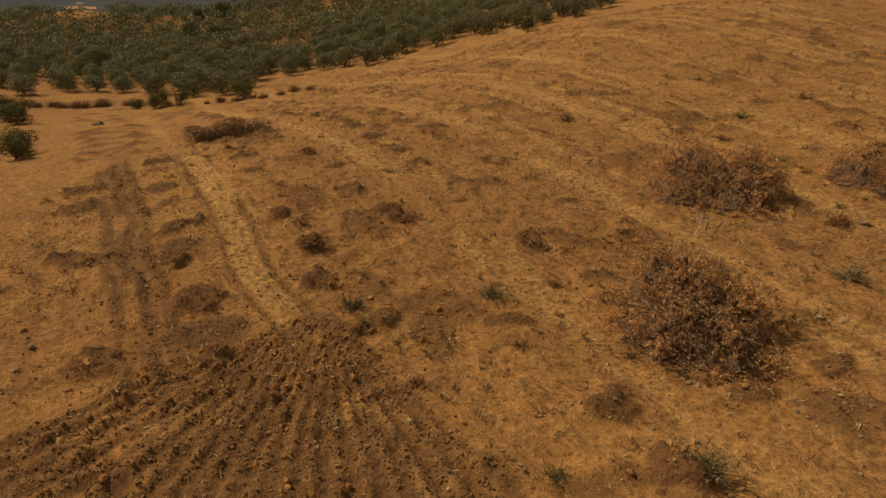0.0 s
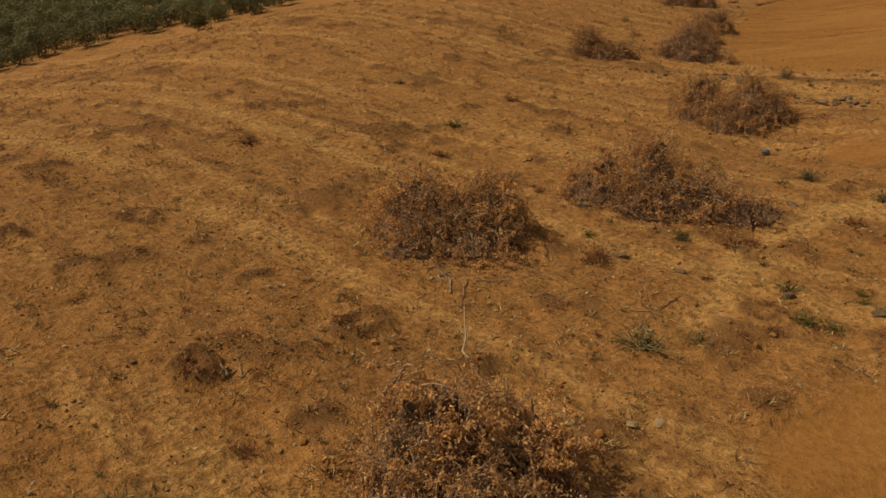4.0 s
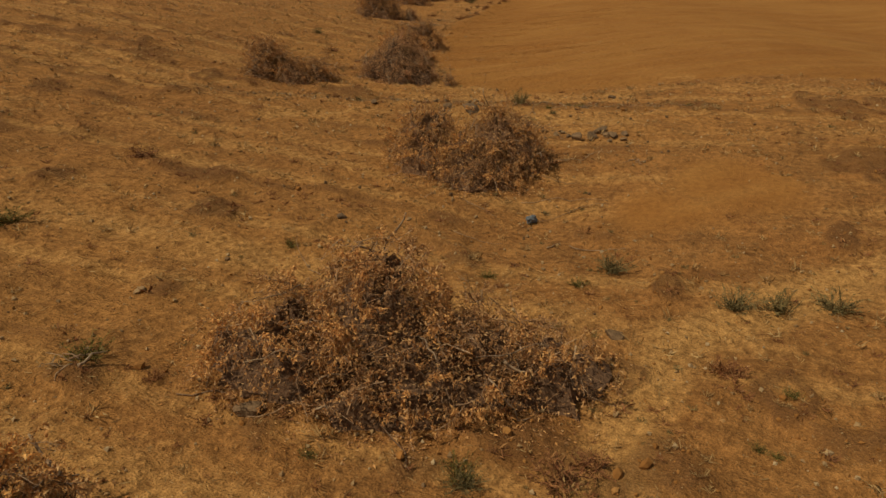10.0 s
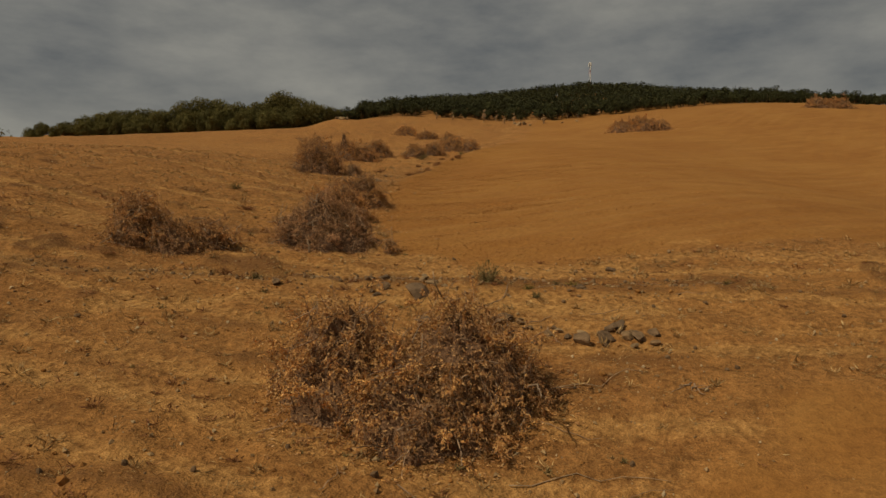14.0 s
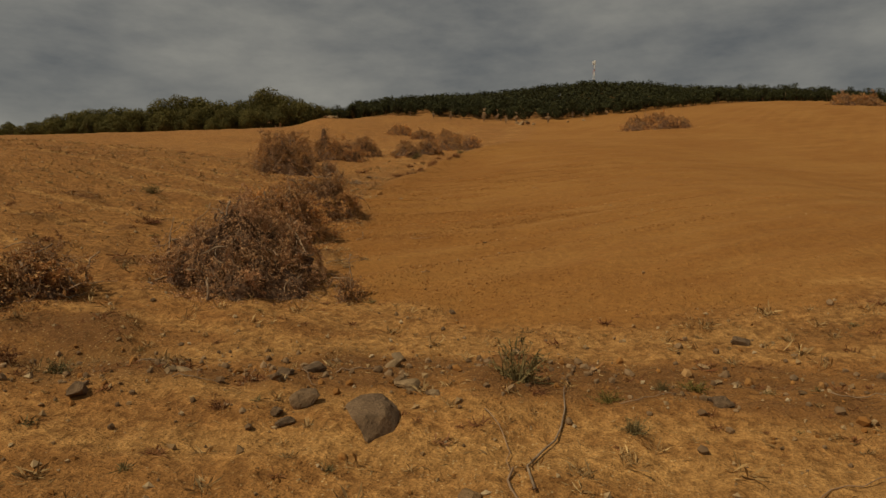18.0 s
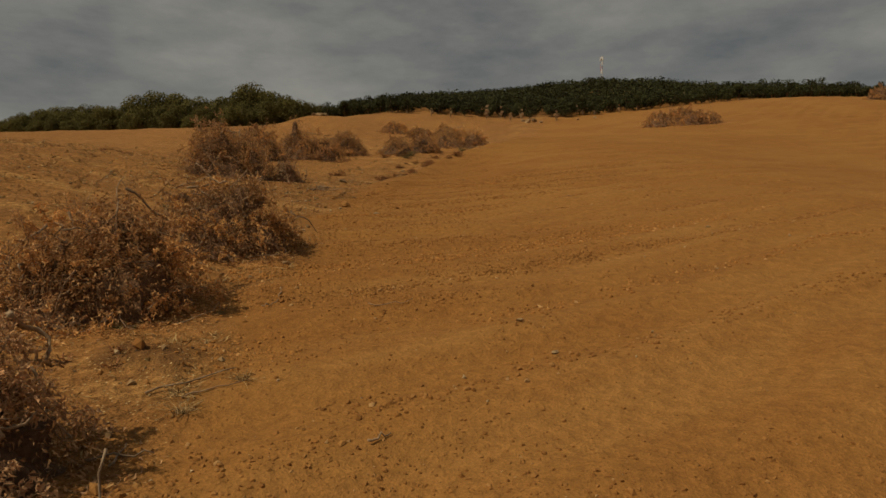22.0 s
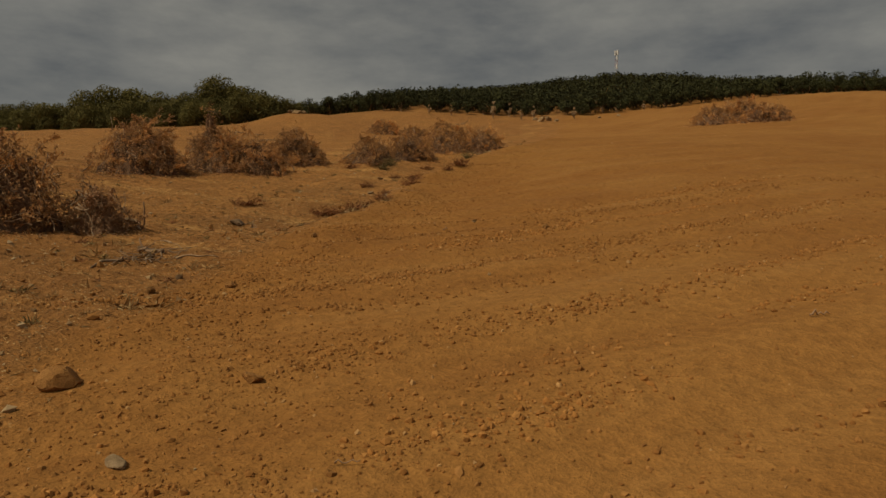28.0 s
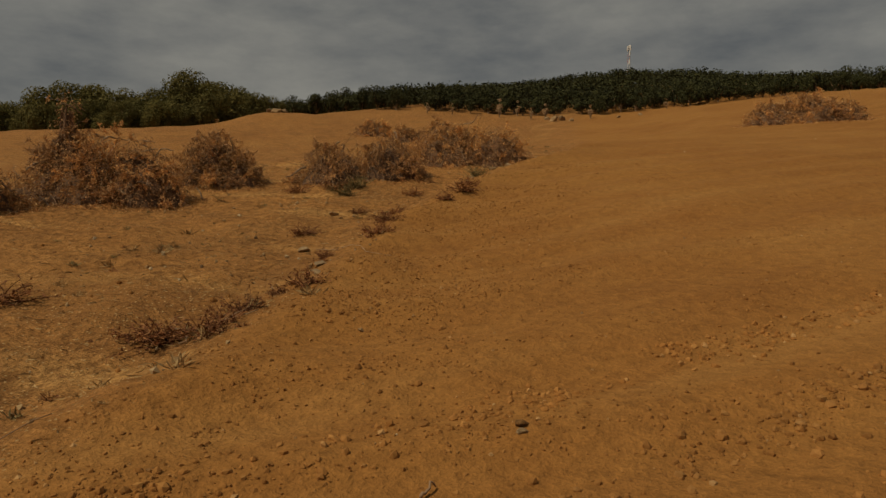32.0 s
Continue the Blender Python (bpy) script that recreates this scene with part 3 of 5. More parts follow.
def pebble(seed, flat=0.7):
    bm = bmesh.new()
    bmesh.ops.create_icosphere(bm, subdivisions=1, radius=0.5)
    rs = np.random.RandomState(seed)
    v = np.array([p.co[:] for p in bm.verts]) * (0.75 + 0.5 * rs.rand(len(bm.verts), 1)) * (1, 0.8, flat)
    f = np.array([[p.index for p in t.verts] for t in bm.faces])
    bm.free()
    return v, f


def small_pebble(seed):
    rs = np.random.RandomState(seed)
    v = np.array([(1, 0, 0), (-1, 0, 0), (0, 1, 0), (0, -1, 0), (0, 0, 1), (0, 0, -1)], float) * 0.5 * (0.7 + 0.6 * rs.rand(6, 1)) * (1, 0.8, 0.65)
    f = np.array([(0, 2, 4), (2, 1, 4), (1, 3, 4), (3, 0, 4), (2, 0, 5), (1, 2, 5), (3, 1, 5), (0, 3, 5)])
    return v, f


def tube(points, radii, sides=5):
    """A tapered tube along points."""
    p = np.asarray(points, float)
    t = np.gradient(p, axis=0)
    t /= np.linalg.norm(t, axis=1)[:, None] + 1e-9
    a = np.cross(t, (0.3, 0.2, 0.93))
    a /= np.linalg.norm(a, axis=1)[:, None] + 1e-9
    b = np.cross(t, a)
    an = np.arange(sides) * 2 * math.pi / sides
    ring = p[:, None] + (a[:, None] * np.cos(an)[None, :, None] + b[:, None] * np.sin(an)[None, :, None]) * np.asarray(radii, float)[:, None, None]
    v = ring.reshape(-1, 3)
    f = []
    for i in range(len(p) - 1):
        for j in range(sides):
            q = (i * sides + j, i * sides + (j + 1) % sides, (i + 1) * sides + (j + 1) % sides, (i + 1) * sides + j)
            f += [(q[0], q[1], q[2]), (q[0], q[2], q[3])]
    e = (len(p) - 1) * sides
    f += [(e, e + j, e + j + 1) for j in range(1, sides - 1)] + [(0, j + 1, j) for j in range(1, sides - 1)]
    return v, np.array(f)


def wander(rs, start, heading, length, n=6, bend=0.35, droop=0.0):
    p, d = [np.array(start, float)], np.array(heading, float)
    for _ in range(n - 1):
        d = d + rs.normal(size=3) * bend
        d[2] -= droop
        d /= np.linalg.norm(d)
        p.append(p[-1] + d * length / (n - 1))
    return np.array(p)


# ---- heaps of grubbed-up branches ----
# a curled dry leaf folded on its midrib, and a straight tapered twig, one unit long
CURL_V = np.array([(0, 0, 0), (0.36, 0.2, 0.12), (0.45, 0, 0), (0.36, -0.2, 0.12), (0.95, 0, -0.3)], float)
CURL_F = np.array([(0, 2, 1), (0, 3, 2), (1, 2, 4), (2, 3, 4)])
SPRIG_V = np.array([(0, 1, 0), (0, -0.5, 0.87), (0, -0.5, -0.87), (0.55, 0.7, 0.6), (0.55, -0.4, 1.2), (0.55, -0.4, 0.0), (1, 0.2, -0.4)], float)
SPRIG_F = np.array([(0, 1, 4), (0, 4, 3), (1, 2, 5), (1, 5, 4), (2, 0, 3), (2, 3, 5), (3, 4, 6), (4, 5, 6), (5, 3, 6)])


def brush_heap(x, y, lobes, label, leaf, seed, leaves=9000, leaf_len=0.08, limbs=18, yaw=0.0, bare=0.22):
    """lobes: (dx, dy, radius across, radius along, height) round the middle; yaw turns them; bare: share of leafless branches."""
    rs = np.random.RandomState(seed)
    top = tagged(new("brush_heap"), label, "brush heap", "heaps of cut branches")
    base = gz(x, y)
    top.location = (x, y, base)
    ca, sa = math.cos(yaw), math.sin(yaw)
    L = np.array(lobes, float)
    lx, ly = L[:, 0] * ca - L[:, 1] * sa, L[:, 0] * sa + L[:, 1] * ca
    w = L[:, 2] * L[:, 3] * (0.6 + L[:, 4])
    w /= w.sum()
    grain = leaf_len / 0.075

    def lump(k, c, n, r):
        return 1 + 0.32 * vnoise(c * 2.2 * r + 9 * k + 3, n * 2.2 * r + seed) + 0.32 * vnoise(c * 5.5 * r + 5 * k, n * 5.5 * r + seed + 7)

    def rise(r):
        return np.clip(1 - r ** 1.9, 0, 1) ** 0.85

    def floor_at(p):
        return height(p[:, 0] + x, p[:, 1] + y) - base

    def shell(n, lo, hi, out=0.45):
        k = rs.choice(len(L), n, p=w)
        r, an = rs.rand(n) ** out, rs.rand(n) * 2 * math.pi
        c, q = np.cos(an), np.sin(an)
        m = (lo + (hi - lo) * rs.rand(n)) * lump(k, c, q, r)
        u, v = c * r * L[k, 2] * m, q * r * L[k, 3] * m
        p = np.stack([lx[k] + u * ca - v * sa, ly[k] + u * sa + v * ca, rise(r) * L[k, 4] * m], 1)
        steep = 1.5 * L[k, 4] * r ** 0.7
        o = np.stack([c * steep / L[k, 2], q * steep / L[k, 3], np.ones(n)], 1)
        o = np.stack([o[:, 0] * ca - o[:, 1] * sa, o[:, 0] * sa + o[:, 1] * ca, o[:, 2]], 1)
        o /= np.linalg.norm(o, axis=1)[:, None]
        p[:, 2] += floor_at(p)
        return p, o
    # solid stand-in for the packed inside, coloured dark for shade in the gaps
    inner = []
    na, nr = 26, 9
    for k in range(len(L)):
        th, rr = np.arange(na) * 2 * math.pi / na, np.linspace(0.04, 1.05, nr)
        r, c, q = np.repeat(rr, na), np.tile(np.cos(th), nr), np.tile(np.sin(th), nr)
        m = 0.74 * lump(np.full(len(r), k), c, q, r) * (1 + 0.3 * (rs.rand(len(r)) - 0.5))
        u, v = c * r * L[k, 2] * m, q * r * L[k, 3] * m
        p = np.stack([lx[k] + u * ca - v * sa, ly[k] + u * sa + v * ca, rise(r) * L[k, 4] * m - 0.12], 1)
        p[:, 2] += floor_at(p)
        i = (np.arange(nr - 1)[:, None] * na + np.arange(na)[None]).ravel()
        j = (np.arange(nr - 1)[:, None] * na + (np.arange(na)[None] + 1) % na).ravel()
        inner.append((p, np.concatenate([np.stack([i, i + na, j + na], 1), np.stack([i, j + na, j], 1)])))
    part("inner_tangle", raw_mesh("inner_tangle", *join(inner), [CORE]), top, "solid stand-in for packed twigs, dark for shade in the gaps", "stuff")
    # boughs that lie over the heap and hang down its sides, some standing out of it
    nb = max(14, int(leaves / 95))
    bp, bo = shell(nb, 0.8, 1.0)
    free = rs.rand(nb) < 0.17
    along = np.cross(bo, rs.normal(size=(nb, 3)))
    along /= np.linalg.norm(along, axis=1)[:, None]
    along[:, 2] -= 0.25
    along[free] = bo[free] * 0.7 + rs.normal(size=(int(free.sum()), 3)) * 0.4 + np.array((0, 0, 0.35))
    along /= np.linalg.norm(along, axis=1)[:, None]
    bl = np.where(free, 0.3 + 0.5 * rs.rand(nb), 0.5 + 0.9 * rs.rand(nb)) * min(grain, 1.5) ** 0.5
    paths, wood = np.zeros((nb, 5, 3)), []
    for i in range(nb):
        pts = wander(rs, bp[i] - along[i] * bl[i] * (0.2 if free[i] else 0.5), along[i], bl[i], 5, 0.3, 0.06)
        pts[:, 2] = np.maximum(pts[:, 2], floor_at(pts) + 0.03)
        paths[i] = pts
        r0 = (0.006 + 0.013 * rs.rand() ** 2) * min(grain, 1.8)
        wood.append(tube(pts, np.linspace(r0, r0 * 0.4, 5), 4))
    # sprigs on the boughs, and loose ones between
    ns = nb * 9
    bi, bt = rs.randint(0, nb, ns), rs.rand(ns) * 3.99
    bk = bt.astype(int)
    sp = paths[bi, bk] + (paths[bi, bk + 1] - paths[bi, bk]) * (bt - bk)[:, None]
    go = paths[bi, bk + 1] - paths[bi, bk]
    go /= np.linalg.norm(go, axis=1)[:, None] + 1e-9
    go = go * 0.5 + rs.normal(size=(ns, 3)) * 0.5 + bo[bi] * 0.45 - np.array((0, 0, 0.1))
    go /= np.linalg.norm(go, axis=1)[:, None]
    sl = (0.1 + 0.3 * rs.rand(ns) ** 1.5) * min(grain, 2.0) ** 0.5
    sr = (0.0028 + 0.003 * rs.rand(ns)) * min(grain, 2.0)
    wood.append(stamp(SPRIG_V, SPRIG_F, sp, frames_from(go, rs), np.stack([sl, sr, sr], 1)))
    part("twig_tangle", raw_mesh("twig_tangle", *join(wood), [TWIG]), top, "tangled thin dry twigs", "stuff")
    # leaves on the sprigs; each bough has a tone and a fullness of its own
    tone_b = np.clip(0.3 + 1.3 * vnoise(bp[:, 0] * 0.9 + seed, bp[:, 1] * 0.9 + bp[:, 2]) + 0.32 * rs.normal(size=nb), 0, 1)
    full_b = np.where(rs.rand(nb) < bare, 0.06, 0.5 + rs.rand(nb))
    tone_b = np.where(full_b < 0.1, 1.0, tone_b)
    ws = full_b[bi] * sl
    leaves = int(leaves * 1.3)
    n1 = int(leaves * 0.66)
    si = rs.choice(ns, n1, p=ws / ws.sum())
    lp = sp[si] + go[si] * (sl[si] * (0.25 + 0.8 * rs.rand(n1)))[:, None] + rs.normal(size=(n1, 3)) * 0.022 * grain
    la = go[si] * 0.5 + rs.normal(size=(n1, 3)) * 0.6 - np.array((0, 0, 0.45))
    n2 = leaves - n1
    ip, io = shell(n2, 0.74, 0.98)
    n3 = leaves // 12
    fp, fo = shell(n3, 0.95, 1.35, 0.2)
    fp[:, 2] = floor_at(fp) + 0.02
    lp = np.concatenate([lp, ip, fp])
    la = np.concatenate([la, np.cross(io, rs.normal(size=(n2, 3))) - np.array((0, 0, 0.3)), rs.normal(size=(n3, 3)) * (1, 1, 0.15)])
    # inner leaves get the darker tones, as shade within the heap
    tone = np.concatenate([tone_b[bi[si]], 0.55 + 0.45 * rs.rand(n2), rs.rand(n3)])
    lp[:, 2] = np.maximum(lp[:, 2], floor_at(lp) + 0.02)
    size = leaf_len * 1.2 * (0.5 + 0.9 * rs.rand(len(lp)))
    v, f = stamp(CURL_V, CURL_F, lp, frames_from(la, rs), size)
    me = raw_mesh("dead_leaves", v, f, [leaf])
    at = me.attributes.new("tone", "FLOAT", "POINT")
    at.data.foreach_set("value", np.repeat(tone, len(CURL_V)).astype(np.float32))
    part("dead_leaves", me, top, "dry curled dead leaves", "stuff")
    # heavier crooked limbs
    mp, mo = shell(limbs, 0.88, 1.03)
    for i in range(limbs):
        d = np.cross(mo[i], rs.normal(size=3)) + 0.05 * mo[i]
        d /= np.linalg.norm(d)
        ln = 0.5 + 0.9 * rs.rand()
        r0 = 0.014 + 0.024 * rs.rand() ** 1.5
        pts = wander(rs, mp[i] - d * ln / 2, d, ln, 7, 0.34, 0.03)
        pts[:, 2] = np.maximum(pts[:, 2], floor_at(pts) + 0.02)
        part("branch", raw_mesh("branch", *tube(pts, np.linspace(r0, r0 * 0.45, 7), 6), [BARK], None, True), top)
    return top


brush_heap(7.35, 16.6, [(-0.1, 0.2, 2.1, 2.0, 2.35), (-0.8, -0.5, 1.5, 1.5, 1.5), (1.0, 0.1, 1.5, 1.5, 1.6), (0.3, -1.2, 1.6, 1.2, 1.2)], "large dome of brown dead branches on dry soil", LEAF_BROWN, 11, 30000, 0.066, 30, 0.0, 0.35)
brush_heap(12.45, 26.75, [(-1.0, 0.1, 1.9, 1.8, 1.95), (1.1, 0.2, 1.7, 1.6, 1.85), (0.2, -0.9, 2.1, 1.3, 1.3), (-1.6, -1.3, 1.2, 0.9, 0.7)], "heap of orange-brown leafy cut branches", LEAF_ORANGE, 12, 31000, 0.067, 26, -0.3, 0.2)
brush_heap(20.6, 26.4, [(0.0, 0.2, 2.1, 1.9, 2.4), (-1.8, 0.1, 1.8, 1.5, 1.6), (1.3, -0.3, 1.9, 1.6, 1.75), (2.8, -0.5, 1.5, 1.4, 1.15), (0.3, -0.8, 2.0, 1.4, 1.4)], "long peaked heap of brown leafy branches", LEAF_BROWN, 13, 36000, 0.066, 34, -0.75, 0.25)
brush_heap(31.4, 32.9, [(-1.1, 0.3, 1.85, 1.8, 2.1), (1.25, 0, 2.0, 1.8, 2.15), (0.4, -0.9, 2.0, 1.6, 1.4)], "heap of bright orange-brown leafy branches by rocks", LEAF_ORANGE, 14, 31000, 0.066, 16, -0.85, 0.12)
brush_heap(35.6, 48.6, [(-0.5, 0.2, 1.6, 1.5, 1.75), (0.8, -0.2, 1.35, 1.3, 1.15)], "low heap of brown leafy branches", LEAF_BROWN, 15, 12150, 0.078, 16, -0.9)
brush_heap(37.5, 47.5, [(0, 0, 0.95, 0.85, 0.95)], "small side heap of dark brown branches", LEAF_BROWN, 16, 3645, 0.072, 8, 0.0, 0.4)
brush_heap(41.75, 45.05, [(-0.4, 0.2, 1.85, 1.6, 2.2), (0.75, 0.4, 1.4, 1.4, 1.8), (0.1, -0.8, 1.7, 1.1, 1.3), (-1.3, 0.9, 1.2, 1.2, 1.5)], "grey-brown heap of dead olive branches", LEAF_GREY, 17, 27000, 0.06, 40, -0.6, 0.45)
brush_heap(46.85, 49.4, [(0, 0, 1.6, 1.5, 1.9), (-0.8, -0.3, 1.3, 1.3, 1.6)], "rounded brown heap of leafy branches", LEAF_BROWN, 18, 18000, 0.066, 20, -0.6, 0.25)
brush_heap(51.45, 52.2, [(0, 0, 1.8, 1.6, 2.0), (-0.8, 0.6, 1.2, 1.2, 1.8), (0.4, -0.6, 1.4, 1.1, 1.1)], "heap of orange and grey dead branches", LEAF_ORANGE, 19, 19000, 0.066, 20, -0.6, 0.25)
brush_heap(63.3, 67.4, [(-0.8, 0.2, 2.0, 1.9, 2.9), (0.9, -0.2, 1.5, 1.5, 2.4), (-0.3, -0.9, 1.8, 1.2, 1.6)], "tall heap of pale brown dry branches", LEAF_BROWN, 20, 21262, 0.078, 24, -0.7)
# a dead shrub, built the way the heaps are
brush_heap(65.3, 65.3, [(0, 0, 0.8, 0.75, 1.3)], "small greyish dead shrub with nearly bare branches", LEAF_GREY, 21, 3000, 0.055, 14, 0.0, 0.7)
brush_heap(74.8, 79.6, [(0, 0, 2.3, 2.0, 2.7), (0.9, -0.5, 1.6, 1.4, 1.7)], "rounded heap of brown leafy branches", LEAF_BROWN, 22, 14500, 0.086, 16, -0.6)
brush_heap(79.3, 78.4, [(-0.6, 0, 2.2, 1.9, 2.1), (1.4, -0.2, 1.7, 1.6, 1.8), (-1.0, 0.1, 0.85, 0.8, 3.3)], "heap of brown branches with a tall leafy tip", LEAF_BROWN, 23, 21262, 0.078, 24, -0.85, 0.35)
brush_heap(84.2, 78.8, [(0, 0, 1.6, 1.5, 2.1), (0.8, -0.5, 1.2, 1.2, 1.1)], "heap of brown leafy branches", LEAF_BROWN, 24, 13162, 0.078, 16, -0.85)
brush_heap(87.6, 74.2, [(-0.9, 0, 1.6, 1.4, 1.5), (1.2, 0, 1.4, 1.3, 1.6)], "low wide heap of brown branches", LEAF_BROWN, 25, 13162, 0.078, 14, -0.9, 0.35)
brush_heap(93.4, 72.6, [(-1.1, 0, 1.8, 1.5, 1.8), (1.1, 0, 1.8, 1.5, 1.6)], "low heap of orange-brown branches by stones", LEAF_ORANGE, 26, 13162, 0.078, 12, -0.95)
brush_heap(101.0, 79.5, [(0, 0, 1.9, 1.6, 1.7)], "heap of orange-brown dry branches", LEAF_ORANGE, 28, 6075, 0.117, 6, -0.9)
brush_heap(131.0, 111.0, [(0, 0, 2.7, 2.0, 1.7)], "heap of orange-brown branches near the trees", LEAF_ORANGE, 27, 4050, 0.180, 5, -0.9)
brush_heap(129.5, 104.5, [(0, 0, 2.4, 1.8, 1.4)], "low heap of orange-brown branches", LEAF_ORANGE, 30, 3510, 0.180, 5, -0.9)
brush_heap(138.85, 64.1, [(-3.4, 0.2, 2.8, 2.4, 1.9), (0.0, 0, 3.2, 2.6, 2.4), (2.8, 0, 2.5, 2.2, 2.0)], "long heap of pale brown branches on the graded field", LEAF_BROWN, 29, 14850, 0.153, 14, -1.0)
brush_heap(192.4, 40.1, [(-2.5, 0, 3.4, 2.4, 2.6), (2.5, 0, 3.4, 2.4, 2.2)], "long heap of brown branches on the ridge", LEAF_BROWN, 31, 6075, 0.234, 6, -1.0)
brush_heap(42.64, 42.5, [(0, 0, 0.34, 0.28, 0.75), (0.2, -0.15, 0.3, 0.25, 0.4)], "small withered leafy branch standing in soil", LEAF_BROWN, 33, 900, 0.06, 4, 0.4, 0.1)

# ---- trees ----
def crown_arrays(rs, lobes, n, size, leafv=SPRAY_V, leaff=LEAF2_F):
    L = np.array(lobes, float)
    w = L[:, 3] ** 2
    k = rs.choice(len(L), n, p=w / w.sum())
    d = rs.normal(size=(n, 3))
    d /= np.linalg.norm(d, axis=1)[:, None]
    r = L[k, 3] * (0.62 + 0.36 * rs.rand(n) ** 0.6)
    p = L[k, :3] + d * r[:, None] * (1, 1, 0.85)
    return stamp(leafv, leaff, p, frames_out(d + np.array((0, 0, 0.3)), rs, 0.33), size * 0.8 * (0.6 + 0.8 * rs.rand(n)))


def tree_meshes(kind, seed, mat, tall, wide, trunk, n, size, nl=9):
    rs = np.random.RandomState(seed)
    lobes = []
    for i in range(nl):
        an = 2.4 * i + rs.rand()
        rr = wide * 0.5 * (0.25 + 0.5 * rs.rand()) if i else 0.0
        zz = trunk + (tall - trunk) * (0.16 + 0.58 * rs.rand())
        lobes.append((rr * math.cos(an), rr * math.sin(an), zz, wide * (0.2 + 0.13 * rs.rand())))
    lobes.append((0, 0, tall - wide * 0.22, wide * 0.22))
    wood = [tube(wander(rs, (0, 0, -0.25), (0, 0, 1), trunk * 1.5 + 0.25, 6, 0.12), np.linspace(tall * 0.045, tall * 0.022, 6), 7)]
    for lo in lobes[:5]:
        s = np.array((0, 0, trunk * 0.8))
        wood.append(tube(np.array([s, s * 0.5 + np.array(lo[:3]) * 0.5 + rs.normal(size=3) * 0.08, np.array(lo[:3])]), [tall * 0.022, tall * 0.015, tall * 0.006], 5))
    return raw_mesh(kind + "_trunk", *join(wood), [BARK], None, True), raw_mesh(kind + "_crown", *crown_arrays(rs, lobes, n, size), [mat]), lobes


def plant_tree(name, meshes, x, y, scale, yaw, label, category, group):
    top = tagged(new(name), label, category, group)
    top.matrix_basis = Matrix.LocRotScale((x, y, gz(x, y)), Euler((0, 0, yaw)), (scale, scale, scale * (0.9 + 0.2 * ((x * 7.1) % 1))))
    part("trunk", meshes[0], top)
    part("crown", meshes[1], top)
    return top


def inside_of(pts, x):
    return float(np.interp(x, [p[0] for p in pts], [p[1] for p in pts]))


OLIVES = [tree_meshes("olive", 40 + i, OLIVE, 2.9 + 0.25 * (i % 3), 4.0 + 0.3 * (i % 2), 0.3, 1700, 0.22, 9) for i in range(5)]
GROVE = [(-160, 112), (-90, 100), (-57, 95.5), (-46, 96), (-37, 93), (-26, 91), (-22, 105), (-12, 101), (-4, 100), (2, 103), (10, 105), (20, 97), (30, 105), (37, 103), (60, 130), (80, 165)]
rs = np.random.RandomState(5)
spots = []
for i in range(-48, 27):
    for j in range(0, 48):
        x, y = i * 4.35 + (j % 2) * 1.8 + rs.normal() * 0.55, 84 + j * 4.3 + rs.normal() * 0.55
        az = math.degrees(math.atan2(x, y))
        if y < inside_of(GROVE, x) + rs.rand() * 2 or not -44 < az < 25 or math.hypot(x, y) > (232 if az < -6 else 185 if az > 9 else 250):
            continue
        if float(fbm(np.array([x * 0.035]), np.array([y * 0.035]), 2)[0]) > 0.45 or rs.rand() < 0.05:
            continue
        if math.hypot(x + 95, y - 202.5) < 9 or (az < -6 and math.hypot(x, y) > 200 and rs.rand() < 0.12):
            continue
        spots.append((math.hypot(x, y), x, y))
spots.sort()
for d, x, y in spots[:330]:
    plant_tree("olive_tree", OLIVES[rs.randint(5)], x, y, 0.78 + 0.36 * rs.rand(), rs.rand() * 6.3, "grey-green olive tree in the grove", "tree", "olive trees of the grove")


def wood_mass(name, spots, mat, tall, wide, n, size, seed, label):
    r2 = np.random.RandomState(seed)
    out = []
    for x, y, s in spots:
        z = gz(x, y)
        lobes = [(x + r2.normal() * wide * 0.2 * s, y + r2.normal() * wide * 0.2 * s, z + tall * s * (0.3 + 0.5 * r2.rand()), wide * s * 0.3) for _ in range(6)] + [(x, y, z + tall * s * 0.8, wide * s * 0.22)]
        out.append(crown_arrays(r2, lobes, n, size))
    return tagged(new(name, raw_mesh(name, *join(out), [mat])), label, "trees", kind="stuff")


wood_mass("far_olive_grove", [(x, y, 0.8 + 0.36 * rs.rand()) for d, x, y in spots[330:]], OLIVE, 3.6, 5.6, 200, 0.55, 61, "grey-green olive trees further up the slope")

PINES = [tree_meshes("young_pine", 50 + i, PINE, 3.6 + 0.3 * i, 3.0 + 0.2 * i, 0.3, 900, 0.34, 10) for i in range(4)]
OAKS = [tree_meshes("oak", 70 + i, OAK, 6.0 + 0.5 * i, 6.2 + 0.4 * (i % 2), 0.7, 5200, 0.33, 13) for i in range(4)]
FX, FY, RX, RY = 0.829, 0.559, 0.559, -0.829


def ahead(d, s):
    """A place d metres up the slope from the end of the way and s metres to the right of it."""
    return 67.6 + d * FX + s * RX, 56.0 + d * FY + s * RY


